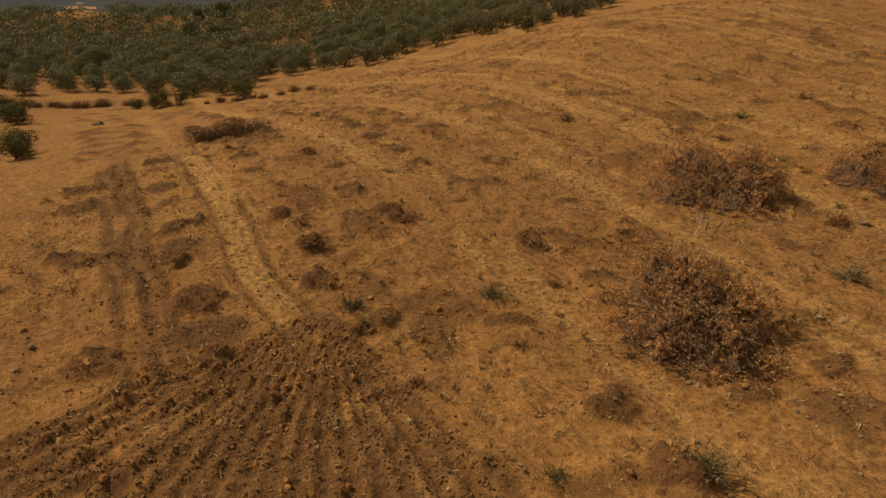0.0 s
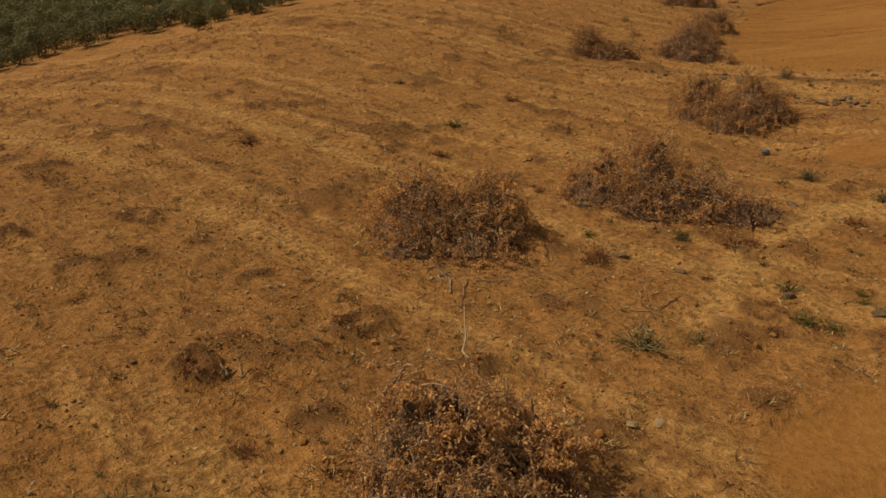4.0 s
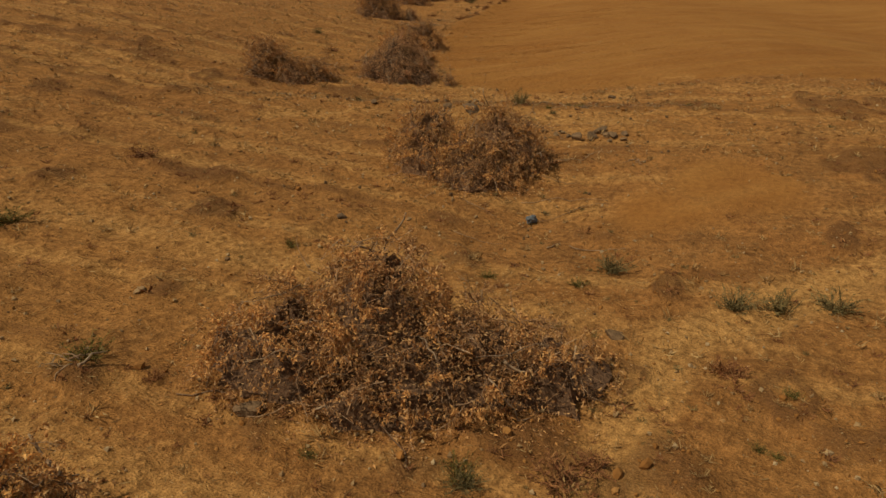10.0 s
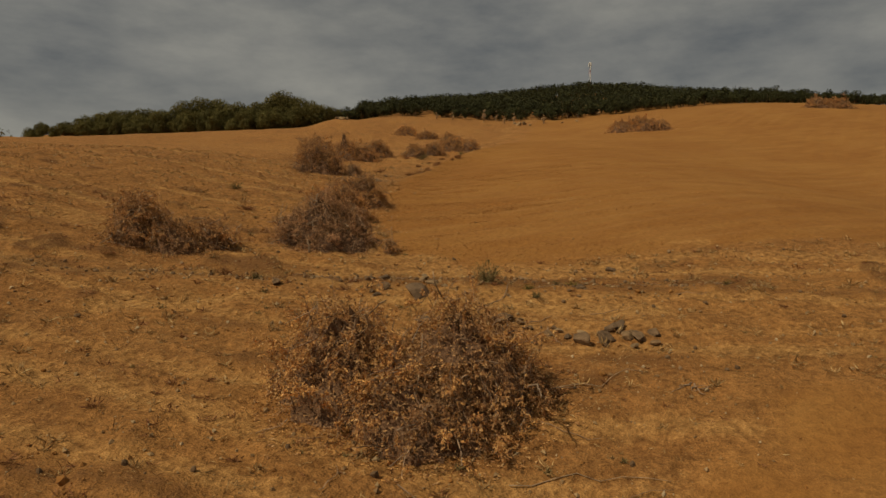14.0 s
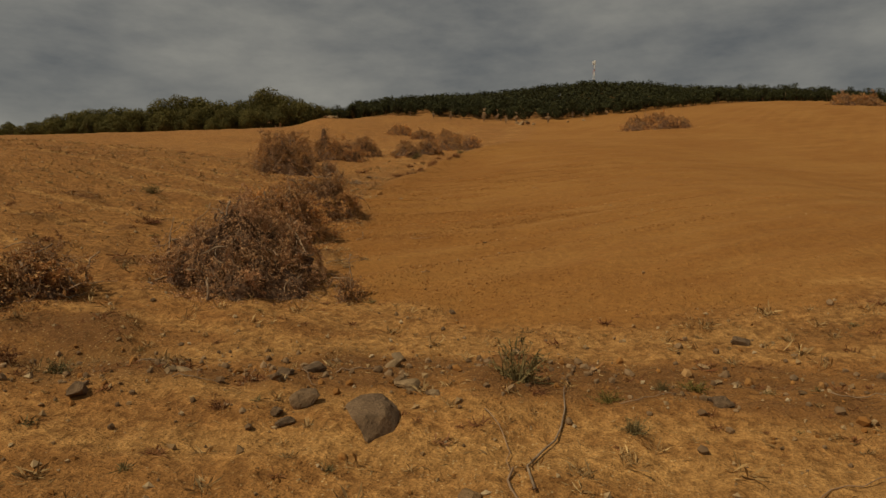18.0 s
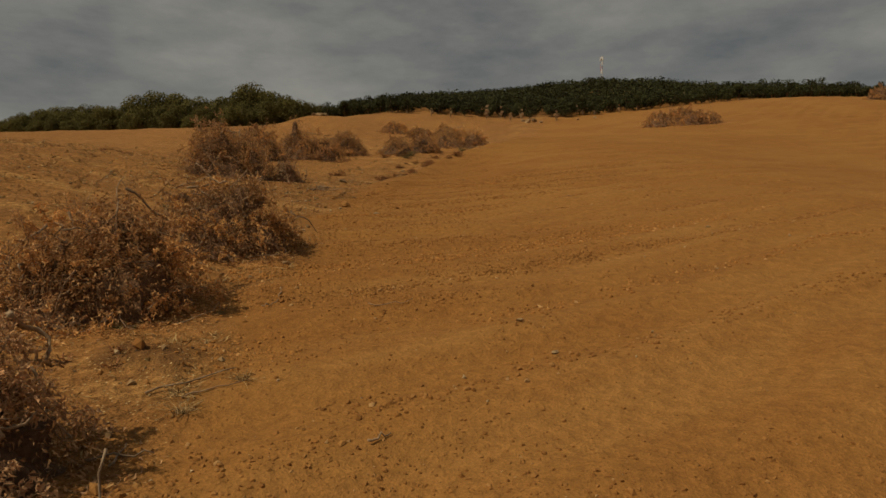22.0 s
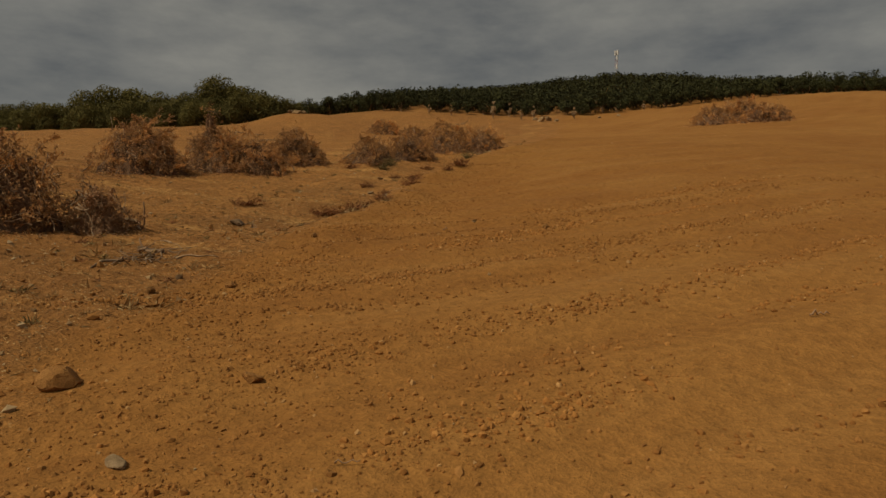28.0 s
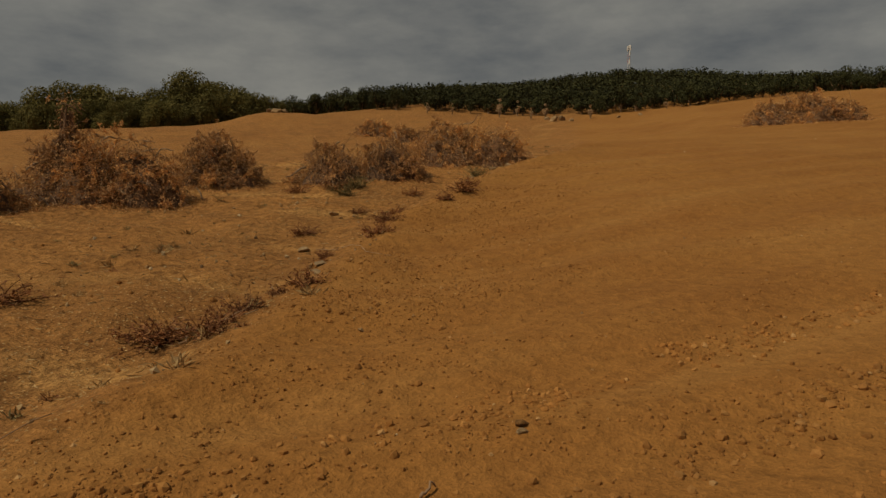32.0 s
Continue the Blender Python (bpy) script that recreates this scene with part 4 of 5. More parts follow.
# the plantation on the crest: its lower edge tree by tree
EDGE = [(-60, 112), (-30, 112), (-5, 113), (18, 113), (40, 124), (60, 122), (95, 124), (140, 128)]
wood, single = [], []
for i in range(-22, 66):
    for j in range(0, 36):
        s, d = i * 2.7 + rs.normal() * 0.45, j * 2.7 + rs.normal() * 0.45
        d += inside_of(EDGE, s)
        if d > 208:
            continue
        x, y = ahead(d, s)
        sc = (0.75 + 0.5 * rs.rand()) * (1 - 0.28 * smooth(75, 125, s))
        if s < -31 and d < 135:
            continue
        if j < 3:
            if rs.rand() < (0.35 if j == 0 else 0.12):
                continue
            single.append((x, y, sc * (0.7 if j == 0 else 0.9)))
        elif j < 30 or rs.rand() < 0.5:
            if rs.rand() < 0.06:
                continue
            wood.append((x, y, sc, j))
for x, y, sc in single:
    plant_tree("young_tree", PINES[rs.randint(4)], x, y, sc, rs.rand() * 6.3, "small round dark green tree at the edge of a plantation", "tree", "trees along the plantation edge")
near_wood, far_wood = [p[:3] for p in wood if p[3] < 9], [p[:3] for p in wood if p[3] >= 9]
wood_mass("tree_plantation", near_wood, PINE, 3.8, 3.3, 170, 0.44, 62, "dense dark green tree plantation on the crest")
wood_mass("tree_plantation", far_wood, PINE, 3.8, 3.4, 90, 0.58, 63, "dense dark green trees at the top of the crest")
# young trees that dried up along the plantation's edge
PALE_LEAF = island_material("withered_leaf", [(0, (0.30, 0.19, 0.10)), (0.5, (0.42, 0.29, 0.16)), (1, (0.52, 0.39, 0.24))])
DRY = [tree_meshes("dry_sapling", 90 + i, PALE_LEAF, 2.6, 1.1, 0.25, 420, 0.15, 6) for i in range(2)]
for i, (x, y, sc) in enumerate(((157.5, 117.3, 0.8), (160.7, 110.4, 1.1), (165.5, 113.0, 1.15), (162.4, 105.6, 0.8), (166.0, 110.0, 1.0), (164.5, 104.2, 0.9), (169.2, 98.6, 0.9), (171.5, 99.5, 0.7), (182.8, 100.0, 0.9), (185.7, 96.9, 0.7), (190.0, 92.8, 0.8), (155.0, 120.5, 0.7))):
    plant_tree("dry_sapling", DRY[i % 2], x, y, sc, 1.7 * i, "pale withered young tree at the plantation edge", "tree", "withered young trees")

# broad oaks and shrubs beyond the field's upper left end
# (metres right of the way, height of the treetops)
TOPS = [(-112, 29.2), (-108, 28.8), (-101, 30.6), (-94, 29.6), (-91, 32.4), (-81, 33.9), (-75, 34.4), (-71, 33.2), (-66, 34.4), (-62, 35.0), (-60, 36.6), (-57, 36.0), (-53, 35.0), (-49.5, 34.6), (-47, 36.0), (-44, 37.3), (-40, 36.6), (-36, 36.0), (-33, 34.6)]
for row, (d0, low) in enumerate(((97, 0.45), (101, 0.62), (107, 0.95), (114, 1.0), (121, 0.97))):
    s = -106.0 + 2.1 * row
    while s < -35.0 - (4.5 if row < 1 else 0):
        d = d0 + rs.normal() * 1.2
        x, y = ahead(d, s)
        want = (inside_of(TOPS, s) - gz(x, y)) * low * (0.9 + 0.16 * rs.rand())
        kind = rs.randint(4)
        plant_tree("oak_tree", OAKS[kind], x, y, max(want, 1.4) / (6.1 + 0.5 * kind), rs.rand() * 6.3, "broad dark green oak tree beyond the field", "tree", "oaks beyond the field")
        s += (3.6 if row < 2 else 4.8) * (0.75 + 0.5 * rs.rand())

for i, (d, q, up) in enumerate(((110, -34.0, 34.6), (112, -31.6, 34.0), (113, -29.4, 33.6), (115, -27.0, 33.8), (116, -24.6, 34.0), (119, -30.4, 34.6), (121, -26.0, 34.6))):
    x, y = ahead(d, q)
    plant_tree("oak_tree", OAKS[i % 4], x, y, min(max(up - gz(x, y), 1.5), 7.0) / (6.1 + 0.5 * (i % 4)), 1.3 * i, "small dark green oak between field and plantation", "tree", "oaks beyond the field")

# single bushes in the hollow, with leaves down to the ground
BUSHES = [tree_meshes("bush", 80 + i, OAK, 2.0 + 0.2 * i, 2.7 + 0.2 * i, 0.05, 2600, 0.14, 11) for i in range(3)]
BRAMBLE = island_material("dry_bramble", [(0, (0.12, 0.062, 0.026)), (0.5, (0.20, 0.105, 0.042)), (1, (0.30, 0.17, 0.07))])
REDS = [tree_meshes("bramble", 84 + i, BRAMBLE, 1.0, 2.9, 0.02, 2200, 0.13, 11) for i in range(2)]
for x, y, sc, tone, lab in ((-45.4, 76.0, 1.4, 0, "dark green round bush on dry ground"), (-42.6, 72.6, 1.15, 1, "dark green round bush on dry ground"), (-25.8, 43.2, 0.85, 0, "dark green bush on dry ground"), (-27.2, 46.0, 0.85, 1, "dark green bush on dry ground"), (-30.2, 87.6, 0.75, 0, "dark thorny bush by the grove"), (-33.0, 88.4, 0.7, 1, "dark thorny bush by the grove"), (-21.5, 84.0, 1.2, 1, "dark green bush at the grove edge"), (-32, 83, 0.8, 0, "low dark bush at the grove edge"), (-34.5, 84, 0.6, 2, "low dark bush at the grove edge"), (14.5, 93, 0.9, 0, "dark green bush at the grove edge")):
    plant_tree("bush", BUSHES[tone], x, y, sc, rs.rand() * 6.3, lab, "bush", "dark green bushes")
for x, y, sc, tone in ((-57.5, 179, 0.68, 2), (-50.5, 177, 0.62, 1), (-56.0, 203, 0.75, 3), (-62, 202, 0.6, 0), (-48, 179, 0.5, 2)):
    plant_tree("oak_tree", OAKS[tone], x, y, sc, rs.rand() * 6.3, "round dark oak among olive trees", "tree", "oaks among the olives")
hedge = [(-60 + 1.5 * i + rs.normal() * 0.5, 88.5 - 0.09 * i + rs.normal() * 0.7, 0.55 + 0.3 * rs.rand()) for i in range(17)]
hedge += [(-30 + 1.9 * i + rs.normal() * 0.5, 84.0 - 0.25 * i + rs.normal() * 0.8, 0.35 + 0.25 * rs.rand()) for i in range(10)]
for x, y, sc in [(-11.6, 41.6, 0.95), (-13.2, 41.3, 0.8), (-10.4, 42.4, 0.7), (-12.4, 42.6, 0.7)] + hedge:
    plant_tree("bramble", REDS[int(x) % 2], x, y, sc, rs.rand() * 6.3, "low reddish-brown dry bramble bush", "bush", "dry brambles in the hollow")

# ---- far hills, house and mast ----
def ridge():
    n, m = 90, 14
    out = []
    for j in range(m):
        for i in range(n):
            a = radians(-95 + 110 * i / (n - 1))
            r = 1500 + 1500 * j / (m - 1)
            up = smooth(0, 0.75, j / (m - 1))
            z = -8 + up * (235 + 150 * float(fbm(np.array([i * 0.12]), np.array([j * 0.1 + 4.0]))[0]) + 60 * float(fbm(np.array([i * 0.6]), np.array([j * 0.5]))[0]))
            out.append((r * math.sin(a), r * math.cos(a), z))
    f = [(j * n + i, j * n + i + 1, (j + 1) * n + i + 1, (j + 1) * n + i) for j in range(m - 1) for i in range(n - 1)]
    return tagged(new("backdrop", raw_mesh("backdrop", out, f, [surface_material("distant_hill", (0.035, 0.042, 0.05), (0.06, 0.065, 0.07), 0.004, 1.0, 0.0)], None, True)), "distant blue-grey mountain ridge", "mountain", kind="structure")


ridge()


def box(x0, x1, y0, y1, z0, z1, bev=0.0):
    bm = bmesh.new()
    bmesh.ops.create_cube(bm, size=1)
    bmesh.ops.transform(bm, matrix=Matrix.LocRotScale(((x0 + x1) / 2, (y0 + y1) / 2, (z0 + z1) / 2), None, (x1 - x0, y1 - y0, z1 - z0)), verts=bm.verts)
    if bev:
        bmesh.ops.bevel(bm, geom=bm.edges[:], offset=bev, segments=1, affect="EDGES")
    return bm


def bm_part(name, bm, mat, parent, label=""):
    me = bpy.data.meshes.new(name)
    bm.to_mesh(me)
    bm.free()
    me.materials.append(mat)
    return part(name, me, parent, label)


PLASTER = surface_material("white_plaster", (0.6, 0.58, 0.53), (0.78, 0.76, 0.7), 0.8, 0.9, 0.1)
ROOF_TILE = surface_material("clay_roof", (0.28, 0.16, 0.09), (0.42, 0.26, 0.15), 1.5, 0.9, 0.4)
DARK_PANE = surface_material("window_dark", (0.03, 0.035, 0.04), (0.05, 0.055, 0.06), 1.0, 0.3, 0.0)
STEEL_WHITE = surface_material("painted_steel_white", (0.6, 0.6, 0.6), (0.75, 0.75, 0.74), 3.0, 0.5, 0.1)
STEEL_RED = surface_material("painted_steel_red", (0.4, 0.08, 0.05), (0.5, 0.12, 0.08), 3.0, 0.5, 0.1)


def gable_roof(x0, x1, y0, y1, z0, rise):
    bm = bmesh.new()
    e, ym = 0.4, (y0 + y1) / 2
    lo = [bm.verts.new(p) for p in ((x0 - e, y0 - e, z0), (x1 + e, y0 - e, z0), (x1 + e, y1 + e, z0), (x0 - e, y1 + e, z0))]
    hi = [bm.verts.new((x0 - e, ym, z0 + rise)), bm.verts.new((x1 + e, ym, z0 + rise))]
    for q in ((lo[0], lo[1], hi[1], hi[0]), (lo[2], lo[3], hi[0], hi[1]), (lo[1], lo[2], hi[1]), (lo[3], lo[0], hi[0]), (lo[3], lo[2], lo[1], lo[0])):
        bm.faces.new(q)
    return bm


house = tagged(new("house"), "low white farmhouse with clay roof on the far slope", "house")
hx, hy = -95.0, 202.5
house.matrix_basis = pose(hx, hy, gz(hx, hy) - 1.2, 0, 0, 28) @ Matrix.Scale(0.62, 4)
wall = bm_part("wall", box(-6, 6, -3, 3, -2.5, 2.8), PLASTER, house)
bm_part("roof", gable_roof(-6, 6, -3, 3, 2.8, 1.2), ROOF_TILE, house)
tower_block = bm_part("wall", box(-1.2, 0.9, -3.2, -0.8, 2.3, 5.0), PLASTER, house, "small white stair tower")
bm_part("roof", gable_roof(-1.2, 0.9, -3.2, -0.8, 5.0, 0.6), ROOF_TILE, house)
for wx in (-4.6, -2.8, 2.4, 4.4):
    bm_part("window", box(wx - 0.45, wx + 0.45, -3.06, -2.9, 0.6, 1.8), DARK_PANE, house)
bm_part("door", box(0.6, 1.5, -3.06, -2.9, -1.2, 1.0), DARK_PANE, house)

mast = tagged(new("antenna_mast"), "slim red and white lattice antenna mast on the crest", "antenna mast")
mx0, my0 = ahead(196, 50.0)
mast.location = (mx0, my0, gz(mx0, my0) - 0.5)
H_MAST = 12.4
for a in range(3):
    c, s = math.cos(2.094 * a), math.sin(2.094 * a)
    for k in range(5):
        z0, z1 = H_MAST * k / 5, H_MAST * (k + 1) / 5
        w0, w1 = 0.55 - 0.3 * k / 5, 0.55 - 0.3 * (k + 1) / 5
        part("leg", raw_mesh("leg", *tube([(c * w0, s * w0, z0), (c * w1, s * w1, z1)], [0.04, 0.04], 5), [STEEL_WHITE if k % 2 == 0 else STEEL_RED]), mast)
    c2, s2 = math.cos(2.094 * (a + 1)), math.sin(2.094 * (a + 1))
    for k in range(14):
        z0, z1 = H_MAST * k / 14, H_MAST * (k + 1) / 14
        w0, w1 = 0.55 - 0.3 * k / 14, 0.55 - 0.3 * (k + 1) / 14
        part("brace", raw_mesh("brace", *tube([(c * w0, s * w0, z0), (c2 * w1, s2 * w1, z1)], [0.02, 0.02], 4), [STEEL_WHITE]), mast)
for k, (z, an) in enumerate(((11.7, 0.3), (11.4, 2.4), (11.6, 4.5), (10.0, 4.0), (7.4, 3.8))):
    bm_part("antenna", box(0.45 * math.cos(an) - 0.22, 0.45 * math.cos(an) + 0.22, 0.45 * math.sin(an) - 0.18, 0.45 * math.sin(an) + 0.18, z - 0.7, z + 0.7, 0.05), STEEL_WHITE, mast)

# ---- stones ----
def rock_mesh(seed, mat, flat):
    bm = bmesh.new()
    bmesh.ops.create_icosphere(bm, subdivisions=3, radius=0.5)
    r2 = np.random.RandomState(seed)
    cuts = [(Vector(r2.normal(size=3)).normalized(), 0.24 + 0.17 * r2.rand()) for _ in range(15)]
    for v in bm.verts:
        p = v.co.copy()
        for nrm, d in cuts:
            over = p.dot(nrm) - d
            if over > 0:
                p -= nrm * over * 0.98
        p *= 1 + 0.10 * noise.noise(p * 5 + Vector((seed, 0, 0))) + 0.05 * noise.noise(p * 13 + Vector((seed, 3, 0)))
        v.co = Vector((p.x * 1.18, p.y * 0.95, p.z * flat))
    for f in bm.faces:
        f.smooth = True
    me = bpy.data.meshes.new("rock")
    bm.to_mesh(me)
    bm.free()
    me.set_sharp_from_angle(angle=radians(24))
    me.materials.append(mat)
    return me


def lay_rocks(places, mat, label, group, seed, flat=0.62):
    r2 = np.random.RandomState(seed)
    for i, (x, y, w) in enumerate(places):
        ob = new("rock", rock_mesh(seed * 100 + i, mat, flat * (0.8 + 0.5 * r2.rand())))
        tagged(ob, label, "rock", group)
        ob.matrix_basis = Matrix.LocRotScale((x, y, gz(x, y) + w * 0.12), Euler((r2.normal() * 0.18, r2.normal() * 0.18, r2.rand() * 6.3)), (w * 0.98, w * 0.98, w * 0.98))


lay_rocks([(37.1, 36.7, 0.99), (37.0, 38.0, 0.53), (36.5, 38.1, 0.27), (36.4, 37.8, 0.26), (37.2, 38.9, 0.29), (35.4, 35.3, 0.59), (36.0, 34.9, 0.5), (36.8, 33.5, 0.7), (36.1, 33.1, 0.52), (37.8, 30.6, 0.7), (36.9, 30.5, 0.6), (37.3, 29.8, 0.49), (37.9, 29.6, 0.39), (36.5, 31.0, 0.64), (36.7, 31.5, 0.29), (40.4, 32.8, 0.32), (35.9, 32.1, 0.24)], ROCK, "grey-brown boulder on the eroded bank", "boulders on the bank", 3)
lay_rocks([(36.5, 34.7, 0.35), (36.8, 33.0, 0.3), (37.1, 33.1, 0.26), (36.7, 32.6, 0.26), (36.6, 32.7, 0.25), (37.1, 32.1, 0.3), (36.6, 32.0, 0.26), (37.3, 30.1, 0.46), (36.5, 34.2, 0.36), (37.3, 29.4, 0.34), (37.2, 30.8, 0.25), (36.8, 31.2, 0.19), (37.6, 30.1, 0.2), (37.5, 30.4, 0.22), (38.6, 37.4, 0.27), (38.4, 36.7, 0.17), (41.4, 31.8, 0.18)], TAN_ROCK, "tan angular stone in the stone pile below the bank", "stones below the bank", 4, 0.5)
lay_rocks([(38.1, 38.9, 0.44), (37.5, 39.0, 0.3), (44.2, 33.2, 0.4), (40.3, 32.7, 0.36), (35.0, 40.8, 0.42)], ROCK, "grey stone lying on the bank", "stones below the bank", 14)
lay_rocks([(16.6, 23.5, 0.48), (19.0, 19.4, 0.48), (19.6, 16.7, 0.5), (24.7, 23.7, 0.42), (18.0, 27.2, 0.5), (17.4, 21.8, 0.34), (20.1, 17.5, 0.4), (25.1, 32.5, 0.38), (-33.0, 70.0, 1.3)], ROCK, "dark grey stone lying on dry soil", "loose grey stones", 5)
lay_rocks([(6.5, 14.3, 0.22), (39.5, 38.3, 0.42), (42.5, 33.5, 0.27), (36.5, 40.7, 0.28), (38.4, 37.1, 0.45), (59.4, 53.9, 0.25), (78.8, 68.0, 0.36), (77.4, 66.0, 0.35), (76.7, 65.4, 0.26), (73.0, 58.9, 0.13), (82.4, 70.5, 0.32), (12.0, 17.0, 0.3), (11.4, 17.2, 0.28), (50.1, 42.8, 0.17), (49.4, 41.8, 0.15), (51.3, 49.8, 0.22), (26.6, 31.2, 0.19), (18.8, 32.2, 0.36)], PALE_ROCK, "pale tan stone half sunk in soil", "pale stones", 6, 0.45)
lay_rocks([(36.6, 40.5, 0.3), (39.9, 38.5, 0.36), (38.4, 36.6, 0.22), (41.7, 33.1, 0.21), (41.7, 32.8, 0.18), (42.8, 30.5, 0.27), (28.6, 30.2, 0.17), (29.6, 25.4, 0.16), (37.0, 31.9, 0.3), (37.2, 31.3, 0.28), (36.9, 29.8, 0.3), (90.3, 70.4, 0.4), (91.4, 70.2, 0.45), (92.6, 70.1, 0.4), (95.6, 70.6, 0.55), (96.4, 70.2, 0.4), (94.8, 70.0, 0.35)], PALE_ROCK, "pale stone lying on dry soil", "pale stones", 7, 0.5)
lay_rocks([(*ahead(105, 15.2), 1.7), (*ahead(106, 16.8), 1.5), (*ahead(107, 14.4), 1.1), (*ahead(104, 17.8), 0.9), (*ahead(96, -25.8), 1.8), (*ahead(97.5, -27.0), 1.5), (*ahead(96.5, -24.6), 1.2), (*ahead(110, 30), 0.9), (*ahead(108, 26), 0.7)], PALE_ROCK, "large pale boulder near the plantation edge", "pale boulders", 8, 0.7)
lay_rocks([(-51.5, 195.5, 5.0), (-48.7, 196.5, 4.0), (-54.0, 196.8, 3.4)], PALE_ROCK, "pale rock outcrop among olive trees", "rock outcrop", 9, 0.7)

# ---- weeds, sticks and litter ----
def weed_mesh(seed, mat, stems, leafy, tall=1.0, lean=0.7):
    """A low tangle of stems one unit wide."""
    r2 = np.random.RandomState(seed)
    out = []
    tips = []
    for i in range(stems):
        d = r2.normal(size=3) * (lean, lean, 0.25) + np.array((0, 0, 0.75))
        d /= np.linalg.norm(d)
        ln = (0.35 + 0.4 * r2.rand()) * tall
        p = wander(r2, (r2.normal() * 0.08, r2.normal() * 0.08, -0.03), d, ln, 4, 0.22, 0.06)
        out.append(tube(p, (0.010, 0.008, 0.006, 0.003), 3))
        tips.append(p)
    tips = np.array(tips)
    k, u = r2.randint(0, stems, leafy), r2.rand(leafy) ** 0.7 * 2.99
    i = u.astype(int)
    p = tips[k, i] + (tips[k, i + 1] - tips[k, i]) * (u - i)[:, None]
    d = r2.normal(size=(leafy, 3)) * 0.7 + (tips[k, i + 1] - tips[k, i]) * 4
    out.append(stamp(LEAF2_V * (1, 0.55, 1), LEAF2_F, p, frames_from(d, r2), 0.045 + 0.06 * r2.rand(leafy)))
    return raw_mesh("weed", *join(out), [mat])


RED_W = [weed_mesh(100 + i, WEED_RED, 50, 420, 0.7, 0.95) for i in range(4)]
GREY_W = [weed_mesh(110 + i, WEED_GREY, 64, 420, 1.0, 0.5) for i in range(4)]
GREEN_W = [weed_mesh(120 + i, WEED_GREEN, 46, 520, 0.9, 0.7) for i in range(4)]
STRAW_W = [weed_mesh(130 + i, STRAW, 44, 40, 0.9, 0.6) for i in range(4)]


def lay_weeds(places, meshes, name, label, group, seed, up=1.0):
    r2 = np.random.RandomState(seed)
    for x, y, w in places:
        ob = tagged(new(name, meshes[r2.randint(len(meshes))]), label, "plant", group)
        ob.matrix_basis = Matrix.LocRotScale((x, y, gz(x, y)), Euler((0, 0, r2.rand() * 6.3)), (w * 1.15, w * 1.15, min(w, 0.9) * up))


lay_weeds([(-3.7, 21.8, 1.2), (-4.4, 24.0, 1.1), (-0.1, 14.2, 0.7), (2.6, 15.9, 0.6), (-8.0, 14.6, 0.9), (-0.5, 24.2, 1.3), (15.5, 23.5, 0.9), (-11.5, 41.2, 2.6), (-12.6, 41.8, 2.0), (-9.8, 73.0, 2.2), (16.9, 18.2, 0.6), (24.8, 21.3, 0.8), (4.3, 19.5, 0.6), (17.4, 29.2, 0.5), (15.1, 25.1, 0.7), (15.8, 23.7, 0.9)], RED_W, "dry_weed", "reddish-brown dried weed on bare soil", "red dry weeds", 1)
lay_weeds([(17.8, 21.2, 0.5), (24.9, 21.4, 0.8), (22.7, 18.3, 1.0), (20.2, 22.5, 1.0), (20.8, 22.2, 0.8), (39.2, 35.2, 0.4), (35.1, 43.7, 0.8), (36.1, 38.9, 0.4), (44.0, 53.7, 1.2), (81.6, 67.7, 1.0), (75.5, 65.1, 0.5), (84.6, 74.5, 1.1), (84.7, 67.9, 0.8), (23.6, 40.7, 1.4), (15.5, 33.7, 1.0), (8.3, 37.8, 1.2), (74.0, 64.6, 0.8), (74.6, 64.9, 0.8), (83.0, 70.0, 0.7), (73.2, 64.9, 0.7), (80.0, 69.2, 0.9), (86.2, 70.4, 0.9)], RED_W, "dry_weed", "reddish-brown dried weed on bare soil", "red dry weeds", 2)
lay_weeds([(-2.0, 17.9, 0.85), (-1.5, 16.7, 0.65), (2.1, 18.6, 0.85), (5.5, 10.8, 1.0), (13.6, 19.3, 1.2), (15.0, 18.8, 0.6), (19.2, 23.5, 0.6), (27.5, 25.1, 0.9), (27.4, 22.0, 0.9), (28.0, 21.2, 0.9), (28.6, 20.2, 0.9), (19.3, 19.6, 0.7), (35.4, 42.3, 0.5), (39.0, 33.6, 0.4), (40.6, 33.7, 0.3), (47.3, 58.6, 0.8), (85.0, 72.5, 1.0), (86.0, 72.8, 1.0), (87.1, 76.2, 1.2), (89.2, 69.6, 0.8)], GREY_W, "dry_shrub", "grey-green dry shrub on bare soil", "grey shrubs", 3)
lay_weeds([(2.6, 10.9, 0.6), (18.1, 37.4, 1.1), (19.4, 23.7, 0.6), (18.1, 18.2, 0.8), (18.5, 17.7, 0.6), (16.8, 30.4, 0.85), (16.6, 25.1, 0.5), (20.1, 21.1, 0.35), (23.1, 20.3, 0.3), (23.1, 20.0, 0.25), (20.9, 18.5, 0.4), (20.5, 18.2, 0.42), (24.8, 20.2, 0.4), (18.0, 25.7, 0.3), (39.8, 34.3, 0.42), (43.0, 28.9, 0.35), (18.6, 45.0, 0.6), (22.9, 32.1, 0.46), (25.3, 27.4, 0.45), (26.3, 25.4, 0.45), (41.0, 33.3, 0.4)], GREEN_W, "green_weed", "low green weed tuft on dry soil", "green weeds", 4, 0.9)


